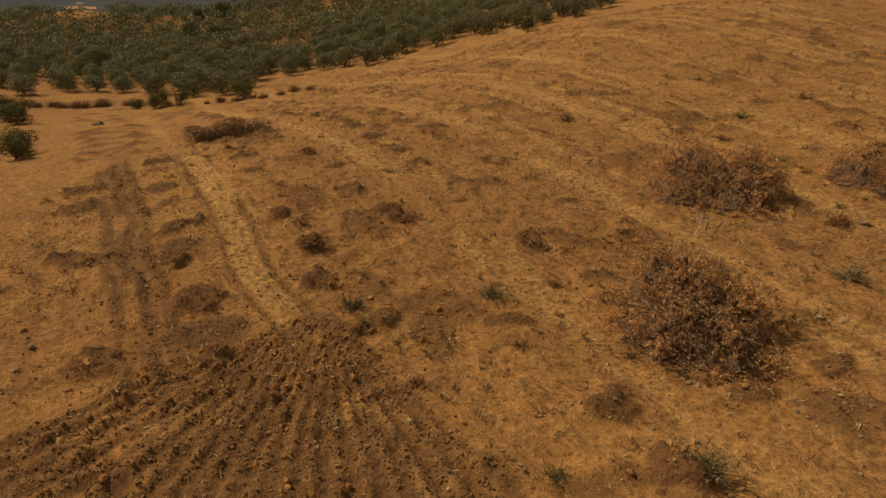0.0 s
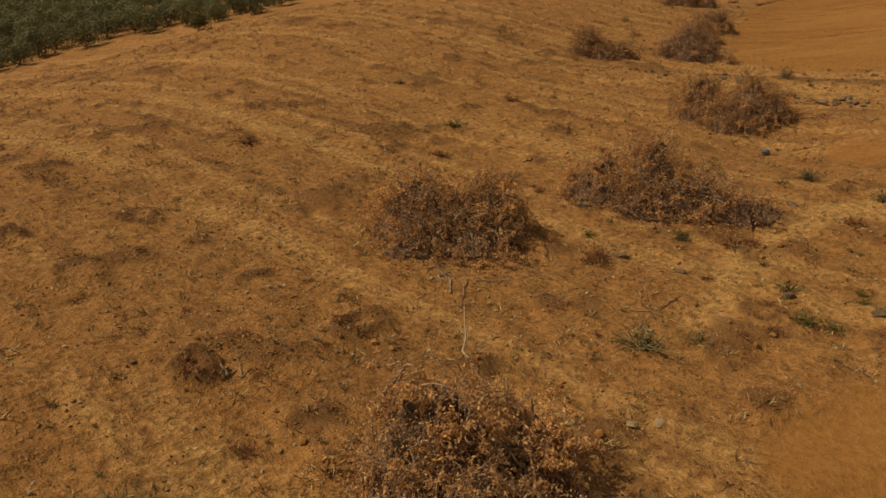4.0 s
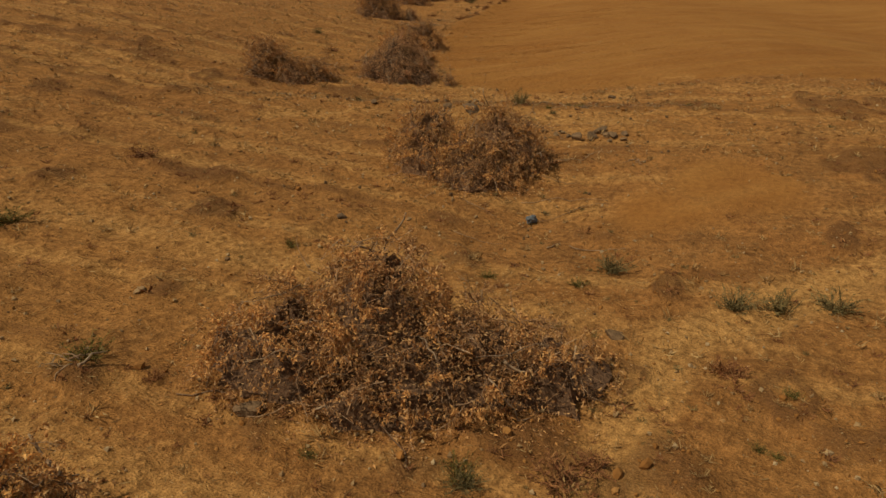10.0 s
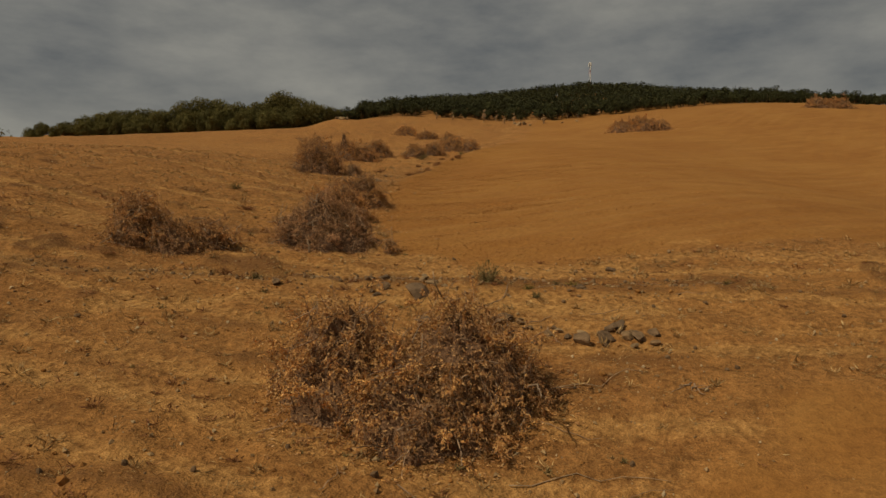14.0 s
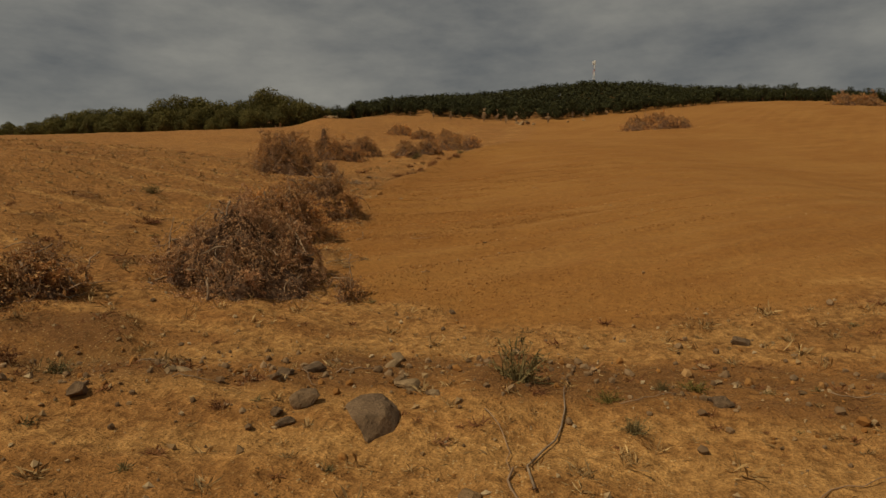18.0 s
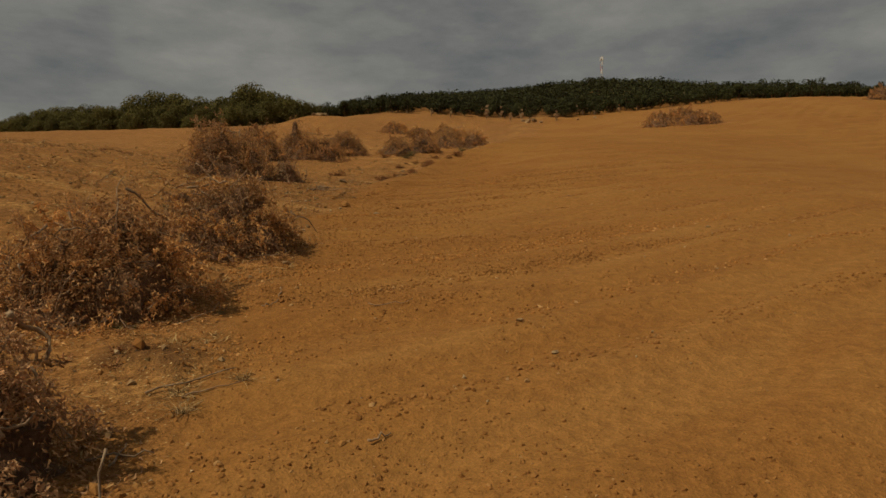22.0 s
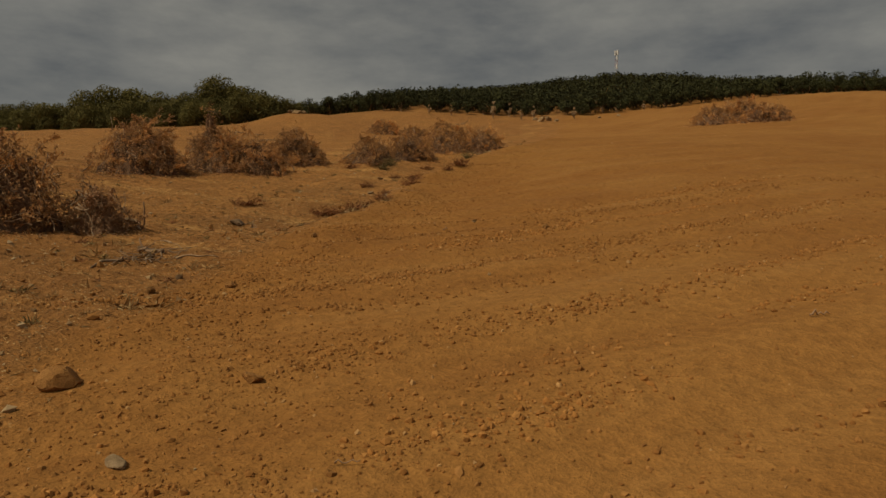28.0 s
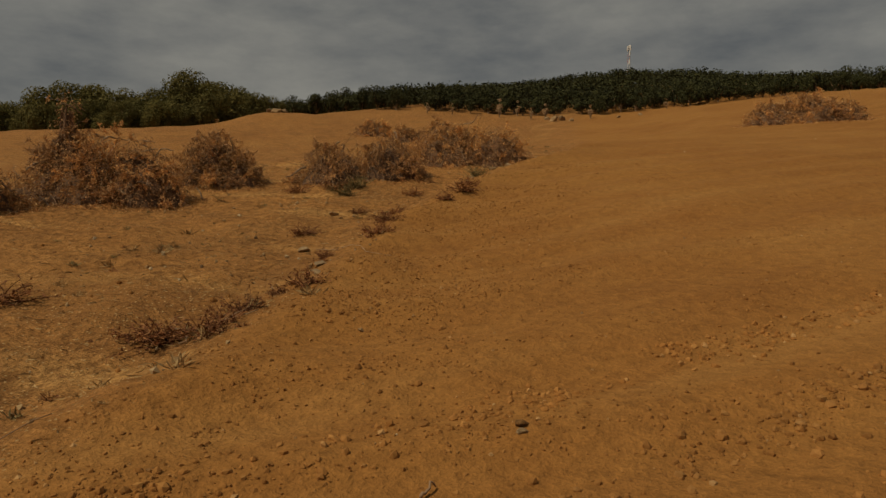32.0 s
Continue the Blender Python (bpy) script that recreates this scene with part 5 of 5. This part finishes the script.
def lay_sticks(lines, seed):
    r2 = np.random.RandomState(seed)
    for x0, y0, x1, y1 in lines:
        n = 8
        t = np.linspace(0, 1, n)
        ln = math.hypot(x1 - x0, y1 - y0)
        wob = np.cumsum(r2.normal(size=n)) * ln * 0.035
        px = x0 + (x1 - x0) * t - (y1 - y0) / ln * wob
        py = y0 + (y1 - y0) * t + (x1 - x0) / ln * wob
        pz = height(px, py) + 0.02 + 0.03 * np.abs(r2.normal(size=n))
        r0 = 0.008 + 0.011 * r2.rand()
        tagged(new("stick", raw_mesh("stick", *tube(np.stack([px, py, pz], 1), np.linspace(r0, r0 * 0.5, n), 5), [BARK if r2.rand() < 0.5 else TWIG], None, True)), "thin dry stick lying on the soil", "stick", "sticks on the ground")


lay_sticks([(9.3, 22.9, 10.9, 25.1), (11.4, 23.6, 13.1, 23.2), (12.5, 22.3, 13.8, 21.9), (12.7, 21.0, 13.6, 21.1), (15.3, 20.4, 16.3, 20.5), (17.9, 15.7, 18.7, 15.6), (28.1, 31.9, 28.9, 32.2), (30.0, 28.9, 31.9, 27.4), (27.0, 29.8, 27.3, 28.4), (28.0, 27.3, 28.7, 27.3), (28.6, 26.9, 28.8, 25.4), (32.3, 30.7, 32.6, 28.9), (30.6, 29.8, 32.0, 27.4), (29.2, 31.2, 29.1, 29.7), (37.0, 34.1, 39.8, 35.1), (49.5, 45.6, 50.3, 45.2), (48.6, 47.5, 49.0, 47.5), (49.2, 47.7, 49.5, 48.0), (45.6, 42.2, 45.9, 42.1), (66.7, 49.5, 66.9, 49.3), (60.5, 52.4, 60.6, 52.2), (71.7, 59.1, 71.9, 59.1), (78.9, 67.7, 78.4, 64.8)], 8)

# a crumpled blue bag in the hollow
def blue_bag():
    bm = bmesh.new()
    bmesh.ops.create_icosphere(bm, subdivisions=3, radius=0.5)
    for v in bm.verts:
        p = v.co
        k = 1 + 0.45 * noise.noise(p * 3.1) + 0.25 * noise.noise(p * 8)
        v.co = Vector((p.x * k * 0.42, p.y * k * 0.3, max(p.z * k * 0.3, -0.08)))
    me = bpy.data.meshes.new("plastic_bag")
    bm.to_mesh(me)
    bm.free()
    me.materials.append(surface_material("blue_plastic", (0.06, 0.072, 0.09), (0.16, 0.18, 0.205), 6.0, 0.35, 0.2))
    ob = tagged(new("plastic_bag", me), "crumpled blue plastic bag on dry soil", "bag")
    ob.location = (29.8, 28.9, gz(29.8, 28.9) + 0.07)


blue_bag()

# the stretch of ground along the way, for clods, pebbles, straw and small weeds
STRETCH = np.array([(-6, 15), (4, 19), (13, 22), (22, 25), (31, 29), (40, 36), (50, 44), (60, 52), (70, 60), (82, 67), (96, 76)], float)


def along_stretch(r2, n, wide):
    t = r2.rand(n) * (len(STRETCH) - 1.001)
    i = t.astype(int)
    p = STRETCH[i] + (STRETCH[i + 1] - STRETCH[i]) * (t - i)[:, None]
    return p + r2.normal(size=(n, 2)) * wide


def over_field(r2, n):
    """Places all over the rough upper field."""
    return np.stack([-15 + 80 * r2.rand(n), 11 + 75 * r2.rand(n)], 1)


def litter(name, templates, n, wide, size_lo, size_hi, mat, keep, seed, label, category, flat=False, power=2.5, sink=0.15, area=None):
    r2 = np.random.RandomState(seed)
    if area:
        p = np.stack([area[0] + (area[1] - area[0]) * r2.rand(n), area[2] + (area[3] - area[2]) * r2.rand(n)], 1)
    else:
        p = along_stretch(r2, n, wide) if wide else over_field(r2, n)
    m = soils(p[:, 0], p[:, 1])
    p = p[r2.rand(n) < keep(p[:, 0], p[:, 1], m)]
    n = len(p)
    s = size_lo + (size_hi - size_lo) * r2.rand(n) ** power
    z = height(p[:, 0], p[:, 1])
    turn = rnd_rot(r2, n)
    if flat:
        d = r2.normal(size=(n, 3)) * (1, 1, 0.18)
        turn = frames_from(d, r2)
    pos = np.stack([p[:, 0], p[:, 1], z + s * sink], 1)
    which = r2.randint(0, len(templates), n)
    out = [stamp(v, f, pos[which == k], turn[which == k], s[which == k]) for k, (v, f) in enumerate(templates)]
    return tagged(new(name, raw_mesh(name, *join(out), [mat])), label, category, kind="stuff")


def windrow(x, y):
    strip = smooth(0.35, 1.0, np.sin(graded(x, y) + 0.6)) * smooth(-0.25, 0.3, fbm(x * 0.25, y * 0.25 + 11))
    v = x * 0.45 + y * 0.89
    line = np.exp(-((v - 80.2 + 0.5 * fbm(x * 0.4, y * 0.4)) / 0.28) ** 2) + 0.7 * np.exp(-((v - 64.6 + 0.6 * fbm(x * 0.4, y * 0.4)) / 0.3) ** 2)
    d, s = near_line(x, y, FIELD_EDGE)
    rim = np.where(s < 0, smooth(6.5, 1.0, d), 0.0) * smooth(-0.35, 0.1, fbm(x * 0.5, y * 0.5 + 2))
    return np.clip(0.02 + 0.42 * strip + 0.55 * rim + line + (0.14 + 0.35 * strip + 0.3 * rim) * fbm(x * 2.1, y * 2.1, 2) + 0.2 * fbm(x * 0.3 + 5, y * 0.3), 0.02, 1)


CLOD_PALE = island_material("pale_pebble", [(0, (0.26, 0.16, 0.075)), (0.6, (0.40, 0.27, 0.13)), (1, (0.52, 0.40, 0.24))], 0.9)
CLOD_GREY = island_material("grey_pebble", [(0, (0.13, 0.080, 0.042)), (0.6, (0.21, 0.135, 0.072)), (1, (0.30, 0.2, 0.11))], 0.9)
SMALL = [small_pebble(i) for i in range(8)]
MIDDLE = [pebble(i, 0.6 + 0.05 * i) for i in range(8)]
litter("soil_clods", SMALL, 640000, 7.5, 0.02, 0.08, CLOD, lambda x, y, m: (0.12 + 0.88 * m[0]) * windrow(x, y), 21, "small crumbly clods of orange soil", "clods", sink=0.0)
def clod_line(v, x0, x1, n, lo, hi, seed):
    """A row of clods that rolled off the grader's blade."""
    r2 = np.random.RandomState(seed)
    x = x0 + (x1 - x0) * r2.rand(n)
    x = x[r2.rand(n) < np.clip(0.55 + 1.2 * fbm(x * 0.8, np.full(n, v)), 0.05, 1)]
    y = (v - 0.45 * x + r2.normal(size=len(x)) * 0.22 + 0.3 * fbm(x * 0.4, x * 0.1 + v)) / 0.89
    s = lo + (hi - lo) * r2.rand(len(x)) ** 2.6
    pos = np.stack([x, y, height(x, y) + s * 0.02], 1)
    k = r2.randint(0, 8, len(x))
    t = rnd_rot(r2, len(x))
    out = [stamp(*MIDDLE[i], pos[k == i], t[k == i], s[k == i]) for i in range(8)]
    tagged(new("clod_row", raw_mesh("clod_row", *join(out), [CLOD])), "row of dry soil clods left by the grader", "clods", kind="stuff")


for i, (v, x0, x1, n) in enumerate(((80.2, 61, 82, 1500), (82.6, 64, 80, 600), (78.6, 62, 80, 700), (76.5, 62, 84, 1300), (75.0, 60, 80, 700), (72.2, 54, 78, 500), (68.8, 50, 72, 800), (66.4, 49, 66, 900), (64.4, 49, 66, 1300), (61.6, 50, 68, 600), (59.0, 46, 60, 500), (85.9, 67, 88, 1300), (84.1, 67, 90, 1100), (82.75, 66, 80, 700), (74.0, 56, 64, 500), (67.2, 50, 62, 700))):
    clod_line(v, x0, x1, int(n * 2.2), 0.028, 0.12, 200 + i)


def clod_patch(x, y, r, n, seed):
    r2 = np.random.RandomState(seed)
    p = np.array((x, y)) + r2.normal(size=(n, 2)) * r
    s = 0.022 + 0.085 * r2.rand(n) ** 2.2
    pos = np.stack([p[:, 0], p[:, 1], height(p[:, 0], p[:, 1]) - s * 0.08], 1)
    k = r2.randint(0, 8, n)
    t = rnd_rot(r2, n)
    out = [stamp(*MIDDLE[i], pos[k == i], t[k == i], s[k == i]) for i in range(8)]
    tagged(new("clod_patch", raw_mesh("clod_patch", *join(out), [CLOD])), "patch of broken dry soil clods", "clods", kind="stuff")


for i, (x, y, r, n) in enumerate(((46.8, 45.8, 0.5, 150), (49.9, 47.2, 0.35, 90), (48.7, 48.4, 0.8, 260), (66.5, 59.4, 0.8, 160), (60.0, 55.9, 1.0, 220), (50.8, 49.4, 0.35, 60), (43.8, 43.6, 0.7, 180), (66.4, 56.4, 0.5, 70), (64.7, 58.6, 0.9, 260))):
    clod_patch(x, y, r, n * 2, 230 + i)
litter("soil_lumps", MIDDLE, 70000, 7.5, 0.035, 0.125, CLOD, lambda x, y, m: (0.2 + 0.8 * m[0] + m[6]) * windrow(x, y) ** 1.8, 22, "larger lumps of dry orange soil", "clods", power=3.0, sink=-0.02)
litter("pebbles", SMALL, 22000, 9.0, 0.03, 0.16, CLOD_PALE, lambda x, y, m: (0.85 - 0.78 * m[0]) * np.clip(0.35 + fbm(x * 0.5, y * 0.5), 0, 1), 23, "scattered pale pebbles", "pebbles", power=3.5)
litter("grey_pebbles", MIDDLE, 2800, 9.0, 0.05, 0.2, CLOD_GREY, lambda x, y, m: (1 - m[0]) * (0.06 + 0.9 * np.exp(-((x - 38) ** 2 + (y - 35) ** 2) / 60)), 24, "scattered grey pebbles", "pebbles", power=2.5)
litter("dry_straw", [(BLADE_V, BLADE_F)], 90000, 9.0, 0.04, 0.2, STRAW, lambda x, y, m: (0.25 + m[3]) * (1 - m[0]) * 0.7, 25, "scattered bits of straw and dry grass", "straw", True, 2.0, 0.06)
litter("ploughed_clods", MIDDLE, 9000, 5.0, 0.06, 0.24, CLOD, lambda x, y, m: np.clip(m[6] + 0.6 * m[2], 0, 1), 26, "rough clods of ploughed soil", "clods")


def weed_scatter(name, mats, n, wide, keep, seed, label, lo, hi, blades, spread_up):
    r2 = np.random.RandomState(seed)
    p = along_stretch(r2, n, wide) if wide else over_field(r2, n)
    m = soils(p[:, 0], p[:, 1])
    p = p[r2.rand(n) < keep(p[:, 0], p[:, 1], m)]
    n = len(p)
    s = lo + (hi - lo) * r2.rand(n) ** 2
    k = np.repeat(np.arange(n), blades)
    base = np.stack([p[k, 0], p[k, 1], height(p[k, 0], p[k, 1])], 1)
    base[:, :2] += r2.normal(size=(len(k), 2)) * s[k][:, None] * 0.3
    d = r2.normal(size=(len(k), 3)) * (0.7, 0.7, 0.3) + np.array((0, 0, spread_up))
    v, f = stamp(BLADE_V * (1, 0.9, 1), BLADE_F, base, frames_from(d, r2), s[k] * (0.6 + 0.6 * r2.rand(len(k))))
    return tagged(new(name, raw_mesh(name, v, f, [mats])), label, "weeds", kind="stuff")


weed_scatter("red_weeds", WEED_RED, 9000, 12.0, lambda x, y, m: np.clip(m[9] * 0.8 + 0.10 * m[4], 0, 1) * (1 - m[0]), 31, "small reddish dried weeds all over", 0.06, 0.2, 34, 0.25)
weed_scatter("grey_weeds", WEED_GREY, 1700, 10.0, lambda x, y, m: (1 - m[0]) * (0.2 + 0.6 * smooth(0.0, 0.3, fbm(x * 0.25 + 3, y * 0.25))), 32, "small grey-green weeds all over", 0.05, 0.17, 30, 0.5)
weed_scatter("dry_grass", STRAW, 3800, 10.0, lambda x, y, m: (1 - m[0]) * (0.15 + 0.7 * smooth(-0.05, 0.3, fbm(x * 0.22, y * 0.22 + 7))), 33, "tufts of dry yellow grass", 0.06, 0.24, 26, 0.5)
litter("field_clods", SMALL, 60000, 0, 0.035, 0.12, CLOD, lambda x, y, m: m[4] * np.clip(0.25 + m[9] + 0.8 * fbm(x * 0.5, y * 0.5), 0, 1), 27, "clods over the rough field", "clods", power=3.0, sink=0.15)
litter("field_pebbles", SMALL, 16000, 0, 0.05, 0.17, CLOD_PALE, lambda x, y, m: m[4] * 0.6, 28, "pale pebbles over the rough field", "pebbles", power=3.0, sink=0.12)
weed_scatter("field_weeds", WEED_RED, 26000, 0, lambda x, y, m: m[4] * np.clip(0.9 * m[9] + 0.5 * smooth(0.1, 0.45, fbm(x * 0.45 + 4, y * 0.45)), 0, 1), 34, "dried brown weeds over the rough field", 0.08, 0.25, 18, 0.3)
weed_scatter("field_grass", STRAW, 12000, 0, lambda x, y, m: m[4] * 0.45, 35, "dry grass tufts over the rough field", 0.08, 0.3, 14, 0.5)

lay_weeds([(39.7, 35.8, 0.95)], GREY_W, "dry_shrub", "upright grey-brown dry shrub on the bank", "grey shrubs", 9, 1.5)

EARTH_LUMP = surface_material("earth_lump", (0.22, 0.105, 0.030), (0.36, 0.185, 0.060), 3.0, 0.95, 1.0, 0.05)
lay_rocks([(59.9, 55.9, 0.46), (61.4, 54.6, 0.28), (64.0, 58.4, 0.22), (62.8, 58.9, 0.2), (62.4, 58.2, 0.24), (68.5, 60.9, 0.24), (73.1, 58.96, 0.16), (72.6, 56.4, 0.18), (59.2, 56.4, 0.2)], EARTH_LUMP, "angular lump of dry orange earth on the field", "earth lumps", 15, 0.6)
lay_sticks([(63.6, 61.6, 65.3, 61.9), (64.0, 62.1, 65.0, 61.3), (64.2, 61.4, 64.9, 62.2), (63.8, 61.9, 64.6, 61.5), (64.6, 62.0, 65.6, 61.6), (73.0, 64.4, 74.2, 64.9), (73.4, 65.0, 74.4, 64.3), (74.0, 64.6, 75.0, 64.9), (69.6, 62.6, 70.6, 62.9), (45.2, 45.0, 45.9, 44.6), (45.0, 45.5, 46.2, 45.2), (43.6, 44.3, 44.2, 44.0), (43.7, 44.0, 44.1, 44.4), (50.9, 50.9, 51.6, 50.3), (50.8, 50.6, 51.3, 50.5), (13.0, 24.2, 13.5, 22.9), (11.2, 23.9, 10.6, 22.4), (15.8, 21.9, 17.4, 22.3), (14.6, 20.8, 15.2, 20.2), (33.0, 31.0, 34.2, 30.2), (33.3, 30.6, 35.3, 29.0)], 18)
lay_weeds([(45.3, 45.2, 0.9), (46.0, 44.8, 0.6), (45.0, 44.7, 0.7)], STRAW_W, "straw_tuft", "low tuft of pale yellow dry grass", "straw tufts", 19, 0.35)


def bank_stones(n, seed):
    """Small stones that stick out of the face of the bank."""
    r2 = np.random.RandomState(seed)
    line = np.array(BANK)
    t = r2.rand(n) * (len(line) - 1.001)
    i = t.astype(int)
    p = line[i] + (line[i + 1] - line[i]) * (t - i)[:, None] + r2.normal(size=(n, 2)) * 0.9
    s = 0.04 + 0.17 * r2.rand(n) ** 2.5
    pos = np.stack([p[:, 0], p[:, 1], height(p[:, 0], p[:, 1]) + s * 0.12], 1)
    k = r2.randint(0, 8, n)
    turn = rnd_rot(r2, n)
    out = [stamp(*MIDDLE[q], pos[k == q], turn[k == q], s[k == q]) for q in range(8)]
    tagged(new("bank_stones", raw_mesh("bank_stones", *join(out), [CLOD_GREY])), "small stones in the raw face of the bank", "stones", kind="stuff")


bank_stones(420, 41)
lay_sticks([(36.4, 41.6, 37.2, 41.2), (36.9, 40.4, 36.4, 39.7), (37.6, 39.9, 37.1, 39.2), (37.9, 39.1, 37.4, 38.3), (38.2, 38.5, 38.9, 38.2), (36.1, 40.1, 36.5, 39.4), (38.3, 35.6, 37.2, 34.6), (37.2, 34.6, 36.0, 33.9), (39.6, 34.0, 40.4, 33.4), (41.2, 31.4, 41.9, 30.6), (36.9, 32.9, 37.9, 32.4), (37.0, 32.2, 36.2, 31.3), (38.4, 31.6, 39.0, 30.4), (42.0, 29.4, 43.1, 28.8), (40.8, 29.9, 41.3, 29.0)], 42)

# turned soil of the first rows and of the fan, crumb by crumb
TILTH = island_material("turned_soil", [(0, (0.115, 0.055, 0.022)), (0.6, (0.20, 0.098, 0.036)), (1, (0.31, 0.165, 0.062))], 0.95)
litter("fan_clods", SMALL, 36000, 0, 0.03, 0.17, TILTH, lambda x, y, m: m[6] * np.clip(0.45 + 0.5 * np.sin(m[7] * 88 + fbm(x * 0.4, y * 0.4) * 2.6), 0.05, 1), 51, "broken clods of the ploughed fan", "clods", power=2.6, sink=-0.05, area=(-12.0, 4.5, 6.0, 18.2))
litter("row_clods", SMALL, 70000, 0, 0.025, 0.13, TILTH, lambda x, y, m: (1 - m[0]) * np.clip(0.1 + 1.1 * m[2] + 0.5 * fbm(x * 0.8, y * 0.8), 0, 1), 52, "crumbs of turned soil along the old rows", "clods", power=3.0, sink=-0.02, area=(-16.0, 16.0, 11.0, 44.0))
litter("row_straw", [(BLADE_V, BLADE_F)], 30000, 0, 0.06, 0.3, STRAW, lambda x, y, m: (1 - m[0]) * np.clip(0.35 + fbm(x * 0.6 + 3, y * 0.6), 0, 1), 53, "bits of straw along the old rows", "straw", True, 2.5, 0.05, (-16.0, 16.0, 11.0, 44.0))
litter("row_pebbles", SMALL, 7000, 0, 0.03, 0.11, CLOD_PALE, lambda x, y, m: (1 - m[0]) * 0.6, 54, "pale pebbles along the old rows", "pebbles", power=3.0, sink=0.0, area=(-16.0, 16.0, 11.0, 44.0))


def root_bundle(x, y, seed, n, ln, label):
    """Grubbed-up roots: crooked pieces lying across one another, with thin rootlets."""
    r2 = np.random.RandomState(seed)
    top = tagged(new("root_bundle"), label, "roots", "grubbed-up roots")
    base = gz(x, y)
    top.location = (x, y, base)
    for i in range(n):
        a = r2.rand() * 6.3
        st = np.array((r2.normal() * ln * 0.28, r2.normal() * ln * 0.28, 0.0))
        long = ln * (0.5 + 0.6 * r2.rand())
        pts = wander(r2, st, (math.cos(a), math.sin(a), 0.12 + 0.2 * r2.rand()), long, 8, 0.36, 0.05)
        pts[:, 2] = np.maximum(pts[:, 2], height(pts[:, 0] + x, pts[:, 1] + y) - base + 0.02)
        pts[:, 2] = np.minimum(pts[:, 2], height(pts[:, 0] + x, pts[:, 1] + y) - base + 0.2)
        r0 = 0.012 + 0.035 * r2.rand() ** 2
        part("root", raw_mesh("root", *tube(pts, np.linspace(r0, r0 * 0.35, 8), 6), [BARK if i % 3 else TWIG], None, True), top)
    return top


root_bundle(64.4, 61.8, 61, 12, 1.1, "tangle of grubbed-up roots on straw-strewn soil")
root_bundle(65.0, 62.3, 62, 7, 0.9, "few pale crooked roots on dry soil")
root_bundle(69.4, 64.3, 63, 5, 0.5, "small pale roots beside a grey stone")
root_bundle(14.0, 19.8, 64, 6, 0.7, "curved dead roots lying on dry soil")
root_bundle(11.0, 24.2, 65, 7, 1.0, "crooked roots at the foot of a heap")
root_bundle(16.5, 30.0, 66, 8, 0.7, "dark roots below a green weed")
root_bundle(35.4, 27.8, 67, 6, 0.7, "dark crooked roots below the bank")
root_bundle(4.3, 21.8, 68, 5, 0.6, "short dry roots on bare soil")
lay_rocks([(69.2, 64.85, 0.62), (66.6, 65.95, 0.5)], ROCK, "grey stone at the edge of the graded field", "loose grey stones", 71, 0.42)
lay_weeds([(72.5, 68.6, 1.5), (73.1, 65.1, 1.3), (73.6, 64.5, 1.2), (75.9, 64.9, 0.9), (80.0, 66.6, 1.0), (85.8, 73.6, 1.8), (85.9, 68.0, 1.4), (87.0, 68.6, 1.0), (83.0, 68.4, 0.9), (78.2, 66.6, 0.6)], RED_W, "dry_weed", "low dark brown dried weed at the field edge", "red dry weeds", 72)
litter("chips", [(BLADE_V * (1, 2.2, 1), BLADE_F)], 15000, 0, 0.05, 0.2, STRAW, lambda x, y, m: (1 - m[0]) * np.clip(0.25 + 1.6 * fbm(x * 0.35 + 2, y * 0.7), 0, 1), 55, "pale chips and straw strewn beside the field", "straw", True, 2.0, 0.06, (60.0, 90.0, 56.0, 82.0))
